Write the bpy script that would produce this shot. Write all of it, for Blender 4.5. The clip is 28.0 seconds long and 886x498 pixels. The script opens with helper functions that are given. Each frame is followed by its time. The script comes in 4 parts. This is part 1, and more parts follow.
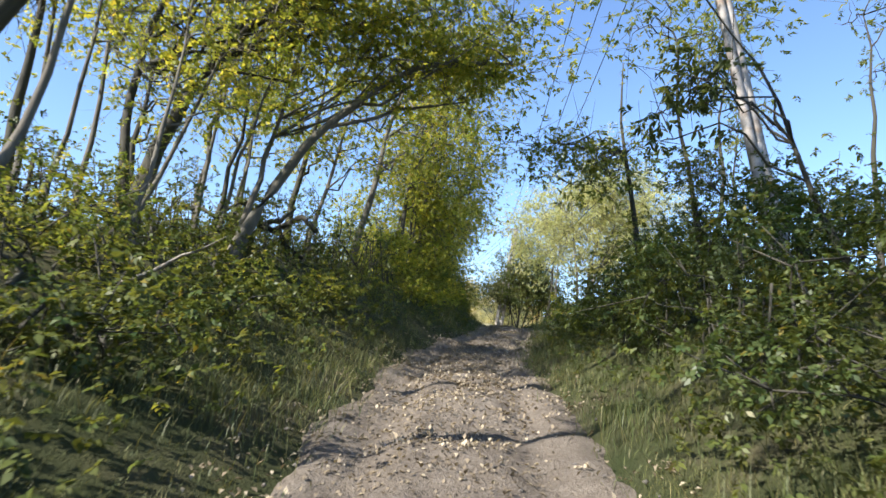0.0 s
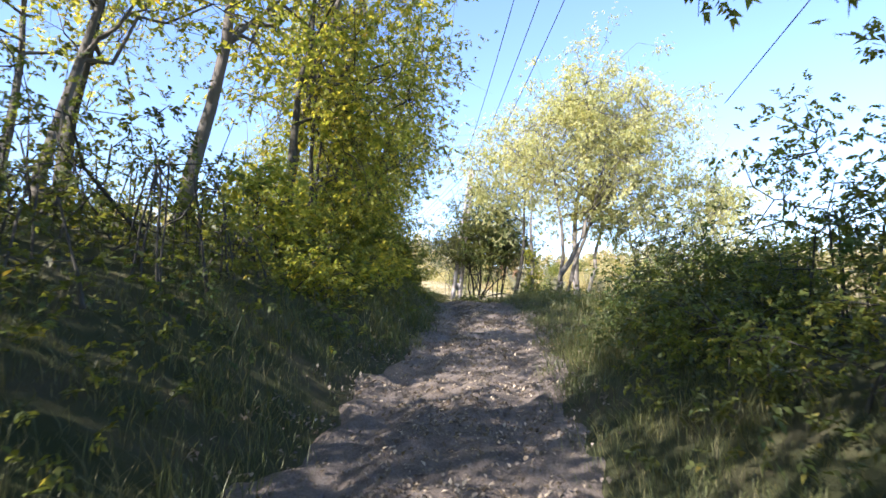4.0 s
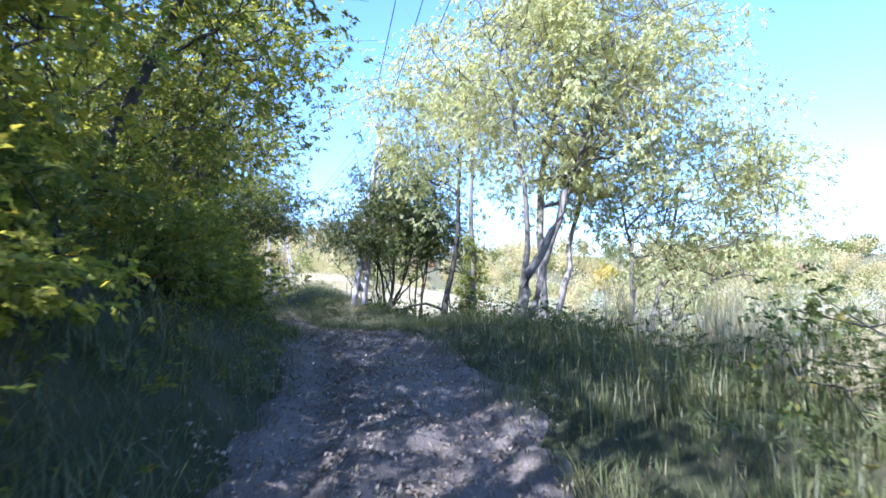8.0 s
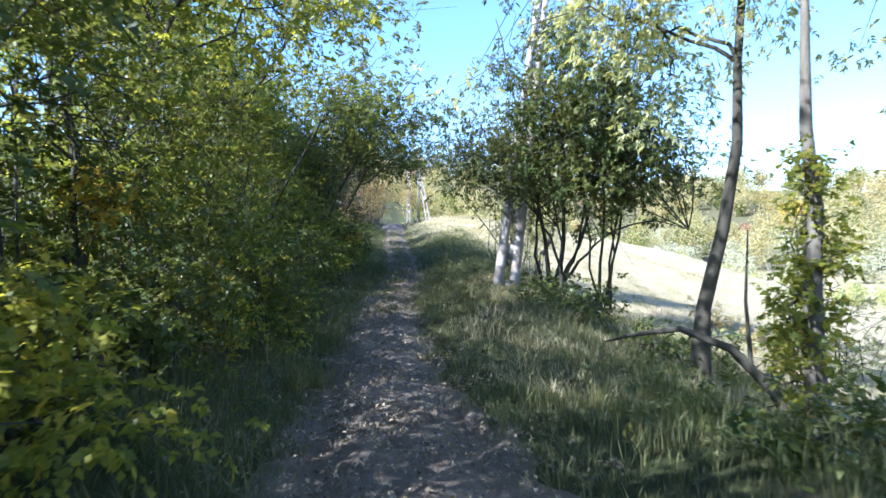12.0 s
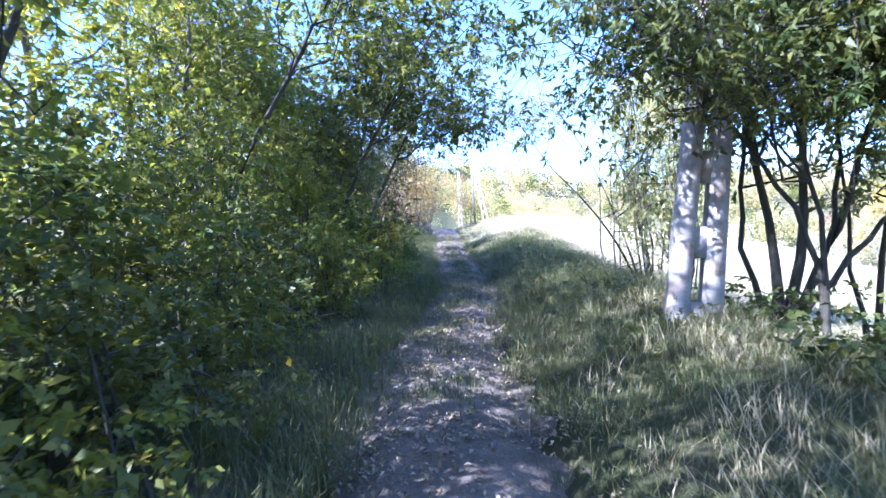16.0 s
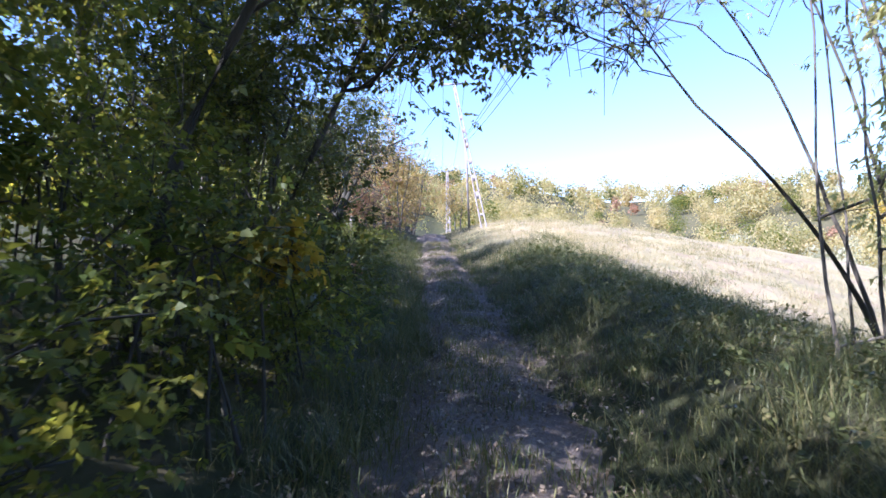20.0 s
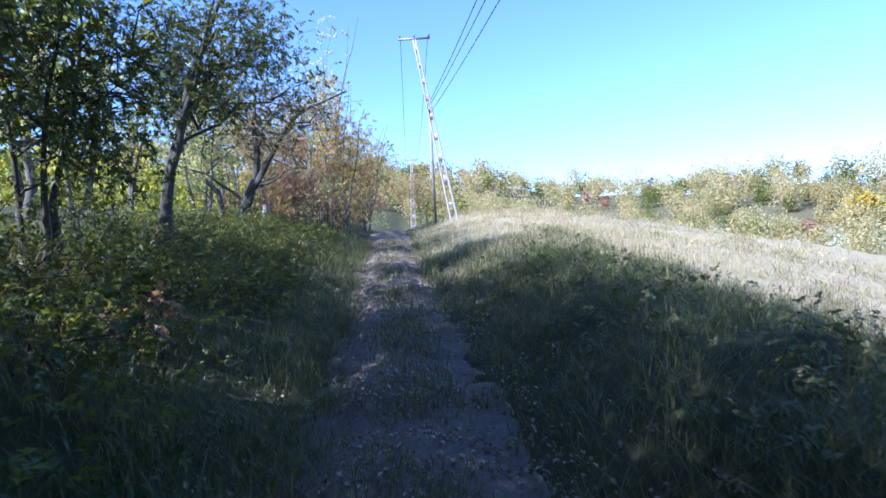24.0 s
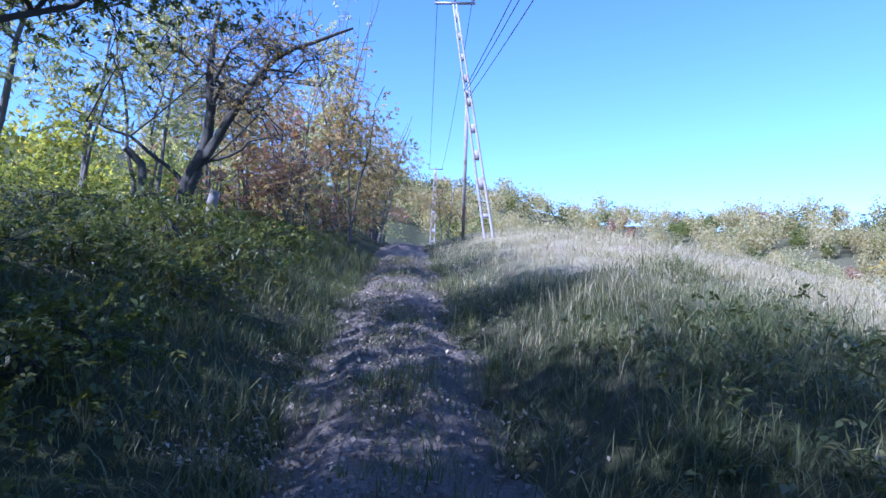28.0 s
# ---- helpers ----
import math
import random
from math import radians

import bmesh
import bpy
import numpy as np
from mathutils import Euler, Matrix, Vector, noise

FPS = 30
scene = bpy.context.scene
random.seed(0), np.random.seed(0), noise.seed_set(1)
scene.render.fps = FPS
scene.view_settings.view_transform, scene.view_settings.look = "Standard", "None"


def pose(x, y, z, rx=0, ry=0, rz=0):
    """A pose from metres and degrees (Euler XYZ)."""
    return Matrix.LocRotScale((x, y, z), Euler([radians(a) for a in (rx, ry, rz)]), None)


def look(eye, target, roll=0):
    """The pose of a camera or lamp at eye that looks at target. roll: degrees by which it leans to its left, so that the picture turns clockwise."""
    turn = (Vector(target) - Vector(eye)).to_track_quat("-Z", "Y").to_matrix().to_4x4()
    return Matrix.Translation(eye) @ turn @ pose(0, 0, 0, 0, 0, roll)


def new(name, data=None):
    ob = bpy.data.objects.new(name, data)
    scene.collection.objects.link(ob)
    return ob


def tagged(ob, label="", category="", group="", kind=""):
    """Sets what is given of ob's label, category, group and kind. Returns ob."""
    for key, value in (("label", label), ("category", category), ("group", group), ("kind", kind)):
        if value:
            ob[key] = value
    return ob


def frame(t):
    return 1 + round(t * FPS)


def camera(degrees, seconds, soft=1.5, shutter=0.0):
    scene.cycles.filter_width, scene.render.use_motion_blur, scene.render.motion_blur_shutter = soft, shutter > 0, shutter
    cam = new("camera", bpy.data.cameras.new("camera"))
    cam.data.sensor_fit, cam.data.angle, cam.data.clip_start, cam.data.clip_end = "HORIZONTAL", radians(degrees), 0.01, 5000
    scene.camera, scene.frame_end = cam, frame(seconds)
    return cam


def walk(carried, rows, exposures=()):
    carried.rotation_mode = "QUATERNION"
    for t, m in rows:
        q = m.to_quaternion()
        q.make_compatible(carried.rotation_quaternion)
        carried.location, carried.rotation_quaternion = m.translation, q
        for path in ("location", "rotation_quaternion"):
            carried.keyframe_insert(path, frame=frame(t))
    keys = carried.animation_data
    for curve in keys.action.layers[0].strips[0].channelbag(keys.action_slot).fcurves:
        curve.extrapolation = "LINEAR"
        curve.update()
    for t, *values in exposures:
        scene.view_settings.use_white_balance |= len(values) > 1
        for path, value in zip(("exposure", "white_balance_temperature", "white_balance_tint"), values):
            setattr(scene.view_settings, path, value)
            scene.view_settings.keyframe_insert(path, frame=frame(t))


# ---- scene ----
cam = camera(72.0, 28.0, 1.5, 0.3)
PATH = [
    (0.0, pose(-0.000, -0.000, 1.600, 100.04, -3.68, -0.17)),
    (0.5, pose(0.025, 1.207, 1.810, 99.49, -2.98, -0.69)),
    (1.0, pose(0.029, 2.375, 2.015, 99.24, -3.27, -1.39)),
    (1.5, pose(0.060, 3.611, 2.206, 99.08, -2.74, -1.90)),
    (2.0, pose(0.126, 4.856, 2.407, 97.74, -1.51, -2.31)),
    (2.5, pose(0.171, 6.048, 2.585, 97.01, -0.66, -3.18)),
    (3.0, pose(0.237, 7.148, 2.743, 95.81, 0.08, -3.34)),
    (3.5, pose(0.316, 8.223, 2.853, 95.47, 0.15, -3.84)),
    (5.5, pose(0.454, 12.969, 3.158, 97.91, 3.89, -7.73)),
    (6.0, pose(0.672, 14.295, 3.299, 97.47, 4.88, -8.62)),
    (6.5, pose(0.923, 15.632, 3.489, 97.15, 3.29, -10.15)),
    (7.0, pose(1.238, 16.938, 3.623, 94.75, 3.29, -11.68)),
    (7.5, pose(1.524, 18.217, 3.769, 93.36, 0.99, -12.67)),
    (8.0, pose(1.841, 19.572, 3.887, 94.74, 0.65, -12.70)),
    (8.5, pose(2.062, 20.967, 4.028, 95.75, -1.04, -13.06)),
    (9.0, pose(2.303, 22.326, 4.156, 95.91, -1.35, -12.05)),
    (9.5, pose(2.520, 23.663, 4.305, 95.08, -1.02, -10.69)),
    (10.0, pose(2.657, 25.033, 4.471, 95.68, -1.02, -8.95)),
    (10.5, pose(2.801, 26.427, 4.601, 95.32, 0.81, -5.84)),
    (11.0, pose(2.819, 27.772, 4.737, 93.71, 2.06, -3.19)),
    (11.5, pose(2.784, 29.192, 4.822, 90.99, 1.50, -0.73)),
    (12.0, pose(2.755, 30.511, 4.864, 89.02, 0.59, 0.99)),
    (12.5, pose(2.738, 31.795, 4.834, 89.27, 3.45, 1.62)),
    (13.0, pose(2.585, 33.088, 4.811, 88.75, 3.65, 2.87)),
    (13.5, pose(2.517, 34.169, 4.786, 89.51, 9.12, 3.67)),
    (15.5, pose(1.892, 37.892, 4.542, 89.78, 2.88, 5.53)),
    (16.0, pose(1.789, 38.836, 4.562, 90.06, 2.88, 5.74)),
    (16.5, pose(1.697, 39.803, 4.569, 90.05, 3.50, 5.61)),
    (17.0, pose(1.577, 40.836, 4.604, 91.22, 3.10, 5.87)),
    (17.5, pose(1.440, 41.960, 4.649, 90.86, 2.16, 6.87)),
    (18.0, pose(1.277, 43.228, 4.705, 91.68, 1.61, 7.59)),
    (18.5, pose(1.077, 44.365, 4.746, 91.58, 0.81, 7.74)),
    (19.0, pose(0.933, 45.446, 4.777, 92.06, 1.38, 7.55)),
    (19.5, pose(0.797, 46.503, 4.824, 90.80, -0.31, 5.80)),
    (20.0, pose(0.806, 47.471, 4.862, 90.54, 1.92, 4.27)),
    (20.5, pose(0.778, 48.356, 4.873, 90.76, 1.24, 3.26)),
    (21.0, pose(0.734, 49.341, 4.876, 89.73, -0.04, 1.84)),
    (21.5, pose(0.766, 50.360, 4.897, 89.93, 1.49, 1.48)),
    (22.0, pose(0.764, 51.485, 4.921, 90.16, 1.40, 1.02)),
    (22.5, pose(0.763, 52.629, 4.955, 89.93, 2.26, 0.65)),
    (24.5, pose(0.580, 56.027, 5.073, 90.09, 2.56, 1.51)),
    (25.0, pose(0.485, 57.076, 5.101, 89.96, 1.84, 2.04)),
    (25.5, pose(0.385, 58.188, 5.159, 90.97, 0.25, 2.18)),
    (26.0, pose(0.304, 59.377, 5.190, 90.87, 0.56, 2.41)),
    (26.5, pose(0.175, 60.412, 5.207, 91.02, -1.71, 2.51)),
    (27.0, pose(0.112, 61.156, 5.249, 91.54, -2.04, 2.81)),
    (27.5, pose(0.084, 61.569, 5.278, 91.47, -1.43, 2.84)),
    (28.0, pose(0.066, 61.627, 5.287, 91.70, -1.92, 2.77)),
]
walk(cam, PATH, [
    (0.0, 1.4, 6200, 13), (3.0, 1.95, 6150, 25), (6.0, 1.8, 5450, 20), (8.0, 2.05, 4850, 26), (9.0, 2.1, 4800, 28), (11.0, 1.8, 5250, 14), (13.0, 2.2, 4900, 21), (15.5, 2.65, 4700, 29),
    (17.5, 2.5, 4800, 35), (19.0, 2.0, 5100, 33), (20.0, 1.75, 5250, 32), (22.0, 1.45, 5000, 26), (25.0, 1.5, 4800, 28), (26.5, 1.4, 4700, 30), (28.0, 1.15, 4450, 32)])

# ---------------------------------------------------------------- light
SUN_TO = Vector((-0.68, -0.50, 0.64)).normalized()      # towards the sun
world = bpy.data.worlds.new("sky")
scene.world = world
world.use_nodes = True
wn = world.node_tree
sky = wn.nodes.new("ShaderNodeTexSky")
sky.sky_type = "NISHITA"
sky.sun_disc = False
sky.sun_elevation = math.asin(SUN_TO.z)
sky.sun_rotation = math.atan2(SUN_TO.x, SUN_TO.y)
sky.air_density, sky.dust_density, sky.ozone_density = 1.0, 0.4, 4.0
wn.nodes["Background"].inputs[1].default_value = 0.115
wn.links.new(sky.outputs[0], wn.nodes["Background"].inputs[0])
sun_data = bpy.data.lights.new("sun", "SUN")
sun_data.energy, sun_data.angle, sun_data.color = 5.0, radians(0.55), (1.0, 0.93, 0.82)
sun = new("sun", sun_data)
sun.matrix_world = look(SUN_TO * 60, (0, 0, 0))

# ---------------------------------------------------------------- mesh helpers
rng = np.random.default_rng(7)


def mesh_of(name, verts, faces, material, smooth=False):
    """A mesh from arrays; faces is one (n, k) array or a list of such arrays."""
    faces = faces if isinstance(faces, list) else [faces]
    faces = [np.asarray(f, dtype=np.int32) for f in faces if len(f)]
    me = bpy.data.meshes.new(name)
    verts = np.asarray(verts, dtype=np.float32)
    me.vertices.add(len(verts))
    me.vertices.foreach_set("co", verts.ravel())
    loops = np.concatenate([f.ravel() for f in faces])
    sizes = np.concatenate([np.full(len(f), f.shape[1], dtype=np.int32) for f in faces])
    me.loops.add(len(loops))
    me.loops.foreach_set("vertex_index", loops)
    me.polygons.add(len(sizes))
    me.polygons.foreach_set("loop_start", np.concatenate([[0], np.cumsum(sizes)[:-1]]).astype(np.int32))
    if smooth:
        me.polygons.foreach_set("use_smooth", np.ones(len(sizes), dtype=bool))
    me.update(calc_edges=True)
    if material:
        me.materials.append(material)
    return me


def part(name, me, parent, label=""):
    ob = new(name, me)
    ob.parent = parent
    if label:
        ob["label"] = label
    return ob


class Acc:
    """Gathers rings, boxes and such pieces into one mesh."""

    def __init__(self):
        self.v, self.q, self.t, self.n = [], [], [], 0

    def add(self, v, q=None, t=None):
        v = np.asarray(v, float)
        if q is not None and len(q):
            self.q.append(np.asarray(q) + self.n)
        if t is not None and len(t):
            self.t.append(np.asarray(t) + self.n)
        self.v.append(v)
        self.n += len(v)

    def tube(self, pts, radii, sides=6, knobby=0.0, twist=0.0):
        pts, radii = np.asarray(pts, float), np.asarray(radii, float)
        k = len(pts)
        tan = np.gradient(pts, axis=0)
        tan /= np.linalg.norm(tan, axis=1)[:, None] + 1e-9
        ref = np.where(np.abs(tan[:, 2:3]) > 0.9, [[1.0, 0, 0]], [[0, 0, 1.0]])
        a = np.cross(tan, ref)
        a /= np.linalg.norm(a, axis=1)[:, None] + 1e-9
        b = np.cross(tan, a)
        ang = np.arange(sides) * 2 * np.pi / sides + twist
        rr = radii[:, None] * (1 + knobby * rng.normal(size=(k, sides)))
        ring = pts[:, None] + rr[..., None] * (np.cos(ang)[None, :, None] * a[:, None] + np.sin(ang)[None, :, None] * b[:, None])
        i, j = np.meshgrid(np.arange(k - 1), np.arange(sides), indexing="ij")
        q = np.stack([i * sides + j, i * sides + (j + 1) % sides, (i + 1) * sides + (j + 1) % sides, (i + 1) * sides + j], -1).reshape(-1, 4)
        top = (k - 1) * sides
        cap = [[top + s, top + s + 1, top + sides - 1] for s in range(sides - 2)]
        self.add(ring.reshape(-1, 3), q, cap)

    def box(self, m, sx, sy, sz, bevel=0.0):
        """A box with chamfered upright edges, centred on m."""
        c = min(bevel, sx / 3, sy / 3)
        o = [(-sx / 2 + c, -sy / 2), (sx / 2 - c, -sy / 2), (sx / 2, -sy / 2 + c), (sx / 2, sy / 2 - c),
             (sx / 2 - c, sy / 2), (-sx / 2 + c, sy / 2), (-sx / 2, sy / 2 - c), (-sx / 2, -sy / 2 + c)]
        v = [m @ Vector((x, y, z)) for z in (-sz / 2, sz / 2) for x, y in o]
        q = [[i, (i + 1) % 8, 8 + (i + 1) % 8, 8 + i] for i in range(8)]
        q += [[7, 6, 1, 0], [6, 5, 2, 1], [5, 4, 3, 2], [8, 9, 14, 15], [9, 10, 13, 14], [10, 11, 12, 13]]
        self.add([tuple(p) for p in v], q)

    def mesh(self, name, material, smooth=False):
        return mesh_of(name, np.concatenate(self.v), [np.concatenate(s) for s in (self.q, self.t) if s], material, smooth)


def unit(v):
    return v / (np.linalg.norm(v, axis=-1, keepdims=True) + 1e-9)


def leaf_mesh(name, centres, per, spread, length, width, material, droop=0.3, flat=0.5, r=rng, fine=False, far=False):
    """Many single leaves, each a folded blade (three-cornered on far crowns), set in small flat sprays round the centres."""
    centres = np.asarray(centres, float)
    g = 7 if per >= 7 else 1
    k = len(centres) * max(1, per // g)
    n = k * g
    own = np.repeat(np.arange(len(centres)), k // len(centres))
    size = r.uniform(0.65, 1.25, len(centres))[own][:, None]
    off = np.clip(r.normal(size=(k, 3)), -2.0, 2.0) * spread * size * np.array([1.0, 1.0, 0.6]) * (0.85 if g > 1 else 1)
    axis = r.normal(size=(k, 3)) * 0.8 + off / (spread + 1e-6)
    axis[:, 2] -= droop * 1.3
    axis = unit(axis)
    nn = r.normal(size=(k, 3)) * 0.6
    nn[:, 2] += 0.25 + flat * 2
    across = unit(np.cross(axis, nn))
    step = np.arange(g)
    along = ((step // 2) + 0.5 * (step % 2)) * (0.62 * width + 0.12 * length)
    p = (centres[own] + off)[:, None] + axis[:, None] * along[None, :, None]
    turn = np.where(step == g - 1, 0.0, np.where(step % 2, 1.0, -1.0)) * (g > 1)
    u = axis[:, None] * 0.7 + across[:, None] * turn[None, :, None] + 0.3 * r.normal(size=(k, g, 3))
    u[..., 2] -= droop * 0.4
    u = unit(u.reshape(-1, 3))
    p = p.reshape(-1, 3)
    w = unit(np.cross(u, np.repeat(nn, g, axis=0) + 0.35 * r.normal(size=(n, 3))))
    up = np.cross(w, u)
    s = r.uniform(0.6, 1.3, size=(n, 1))
    L, W = length * s, width * s
    fold = up * W * 0.25
    if far:
        v = np.stack([p + u * L * 0.25 + w * W * 0.62, p + u * L * 0.95 - up * L * 0.1, p + u * L * 0.05 - w * W * 0.5], 1).reshape(-1, 3)
        return mesh_of(name, v, np.arange(3 * n).reshape(n, 3), material)
    if not fine:
        v = np.stack([p, p + u * L * 0.45 + w * W * 0.5 + fold, p + u * L - up * L * 0.1, p + u * L * 0.45 - w * W * 0.5 + fold], 1).reshape(-1, 3)
        return mesh_of(name, v, np.arange(4 * n).reshape(n, 4), material)
    v = np.stack([p, p + u * L * 0.3 + w * W * 0.42 + fold, p + u * L * 0.65 + w * W * 0.36 + fold * 0.7, p + u * L - up * L * 0.14,
                  p + u * L * 0.65 - w * W * 0.36 + fold * 0.7, p + u * L * 0.3 - w * W * 0.42 + fold], 1).reshape(-1, 3)
    k = np.arange(n)[:, None] * 6
    return mesh_of(name, v, np.concatenate([k + np.array([[0, 1, 2, 3]]), k + np.array([[0, 3, 4, 5]])]), material)


# ---------------------------------------------------------------- materials
def nodes_of(name):
    m = bpy.data.materials.new(name)
    m.use_nodes = True
    nt = m.node_tree
    return m, nt, nt.nodes["Principled BSDF"]


def ramp(nt, stops, fac):
    c = nt.nodes.new("ShaderNodeValToRGB")
    while len(c.color_ramp.elements) < len(stops):
        c.color_ramp.elements.new(0.5)
    for e, (p, col) in zip(c.color_ramp.elements, stops):
        e.position, e.color = p, (*col, 1)
    nt.links.new(fac, c.inputs[0])
    return c.outputs[0]


def noise_of(nt, scale, detail=6.0, rough=0.6, where="Object", stretch=None):
    tc = nt.nodes.new("ShaderNodeTexCoord")
    n = nt.nodes.new("ShaderNodeTexNoise")
    n.inputs["Scale"].default_value, n.inputs["Detail"].default_value, n.inputs["Roughness"].default_value = scale, detail, rough
    if stretch:
        mp = nt.nodes.new("ShaderNodeMapping")
        mp.inputs["Scale"].default_value = stretch
        nt.links.new(tc.outputs[where], mp.inputs[0])
        nt.links.new(mp.outputs[0], n.inputs[0])
    else:
        nt.links.new(tc.outputs[where], n.inputs[0])
    return n.outputs[0]


def mixed(nt, fac, a, b, how="MIX"):
    x = nt.nodes.new("ShaderNodeMix")
    x.data_type, x.blend_type = "RGBA", how
    for sock, val in ((x.inputs[0], fac), (x.inputs[6], a), (x.inputs[7], b)):
        if isinstance(val, (int, float)):
            sock.default_value = val
        elif isinstance(val, tuple):
            sock.default_value = (*val, 1)
        else:
            nt.links.new(val, sock)
    return x.outputs[2]


def bumped(nt, bs, height, strength=0.4, dist=0.02):
    b = nt.nodes.new("ShaderNodeBump")
    b.inputs["Strength"].default_value, b.inputs["Distance"].default_value = strength, dist
    nt.links.new(height, b.inputs["Height"])
    nt.links.new(b.outputs[0], bs.inputs["Normal"])


def leaf_material(name, stops, rough=0.55, through_it=0.4, patch_scale=0.9, patch_mix=0.35):
    m, nt, bs = nodes_of(name)
    geo = nt.nodes.new("ShaderNodeNewGeometry")
    col = ramp(nt, stops, geo.outputs["Random Per Island"])
    patch = noise_of(nt, patch_scale, 3.0)
    col = mixed(nt, patch_mix, col, ramp(nt, [(0.3, stops[0][1]), (0.7, stops[-1][1])], patch))
    nt.links.new(col, bs.inputs["Base Color"])
    bs.inputs["Roughness"].default_value = rough
    bs.inputs["Specular IOR Level"].default_value = 0.35
    tr = nt.nodes.new("ShaderNodeBsdfTranslucent")
    nt.links.new(mixed(nt, 1.0, col, (1.5, 1.35, 0.7), "MULTIPLY"), tr.inputs[0])
    mx = nt.nodes.new("ShaderNodeMixShader")
    mx.inputs[0].default_value = through_it
    nt.links.new(bs.outputs[0], mx.inputs[1])
    nt.links.new(tr.outputs[0], mx.inputs[2])
    nt.links.new(mx.outputs[0], nt.nodes["Material Output"].inputs[0])
    return m


LEAF_GREEN = leaf_material("leaf_green", [(0.0, (0.06, 0.11, 0.026)), (0.5, (0.115, 0.165, 0.038)), (0.88, (0.19, 0.22, 0.048)), (1.0, (0.32, 0.27, 0.05))], 0.5, 0.55)
LEAF_DARK = leaf_material("leaf_dark_green", [(0.0, (0.032, 0.065, 0.022)), (0.6, (0.06, 0.105, 0.03)), (0.95, (0.10, 0.14, 0.035)), (1.0, (0.26, 0.20, 0.035))], 0.45, 0.40)
LEAF_YELLOWING = leaf_material("leaf_yellowing", [(0.0, (0.085, 0.145, 0.03)), (0.45, (0.20, 0.265, 0.05)), (0.85, (0.37, 0.385, 0.07)), (1.0, (0.46, 0.36, 0.055))], 0.5, 0.64)
LEAF_YELLOW = leaf_material("leaf_yellow", [(0.0, (0.32, 0.29, 0.04)), (0.6, (0.48, 0.39, 0.06)), (1.0, (0.50, 0.32, 0.05))])
LEAF_WILLOW = leaf_material("leaf_willow", [(0.0, (0.22, 0.27, 0.12)), (0.5, (0.41, 0.44, 0.21)), (1.0, (0.58, 0.55, 0.28))], 0.5, 0.55)
LEAF_RED = leaf_material("leaf_red", [(0.0, (0.20, 0.15, 0.09)), (0.5, (0.34, 0.19, 0.12)), (1.0, (0.44, 0.26, 0.17))])
LEAF_AUTUMN = leaf_material("leaf_autumn", [(0.0, (0.19, 0.18, 0.08)), (0.5, (0.36, 0.29, 0.12)), (1.0, (0.50, 0.36, 0.17))])
LEAF_FAR = leaf_material("leaf_far_woods", [(0.0, (0.24, 0.26, 0.11)), (0.45, (0.40, 0.40, 0.18)), (0.8, (0.53, 0.49, 0.25)), (1.0, (0.52, 0.40, 0.22))], 0.7, 0.5, 0.13, 0.6)
LEAF_SILVER = leaf_material("leaf_silver", [(0.0, (0.32, 0.35, 0.24)), (0.6, (0.43, 0.45, 0.32)), (1.0, (0.52, 0.50, 0.37))], 0.7, 0.45)
GRASS_GREEN = leaf_material("grass_green", [(0.0, (0.045, 0.075, 0.02)), (0.6, (0.095, 0.12, 0.035)), (1.0, (0.24, 0.21, 0.09))], 0.5, 0.3)
GRASS_DRY = leaf_material("grass_dry", [(0.0, (0.20, 0.20, 0.08)), (0.5, (0.37, 0.32, 0.17)), (1.0, (0.52, 0.44, 0.28))], 0.6, 0.25)


def bark_material(name, dark, light, scale=9.0):
    m, nt, bs = nodes_of(name)
    n = noise_of(nt, scale, 8.0, 0.7, stretch=(1, 1, 0.22))
    n2 = noise_of(nt, 1.3, 3.0)
    col = mixed(nt, n2, ramp(nt, [(0.3, dark), (0.7, light)], n), tuple(0.7 * d + 0.3 * g for d, g in zip(dark, (0.10, 0.12, 0.06))))
    nt.links.new(col, bs.inputs["Base Color"])
    bs.inputs["Roughness"].default_value = 0.9
    bumped(nt, bs, n, 0.8, 0.03)
    return m


BARK_DARK = bark_material("bark_dark", (0.022, 0.018, 0.014), (0.08, 0.065, 0.05))
BARK_GREY = bark_material("bark_grey", (0.07, 0.06, 0.05), (0.24, 0.21, 0.17))
BARK_PALE = bark_material("bark_pale", (0.14, 0.12, 0.10), (0.42, 0.38, 0.32))


def concrete_material():
    m, nt, bs = nodes_of("weathered_concrete")
    a, b = noise_of(nt, 3.0, 6.0, 0.65), noise_of(nt, 60.0, 3.0)
    col = mixed(nt, 0.35, ramp(nt, [(0.3, (0.22, 0.20, 0.18)), (0.5, (0.36, 0.34, 0.31)), (0.62, (0.22, 0.15, 0.09))], a),
                ramp(nt, [(0.35, (0.22, 0.20, 0.18)), (0.65, (0.40, 0.38, 0.35))], b))
    nt.links.new(col, bs.inputs["Base Color"])
    bs.inputs["Roughness"].default_value = 0.85
    bumped(nt, bs, b, 0.3, 0.01)
    return m


CONCRETE = concrete_material()


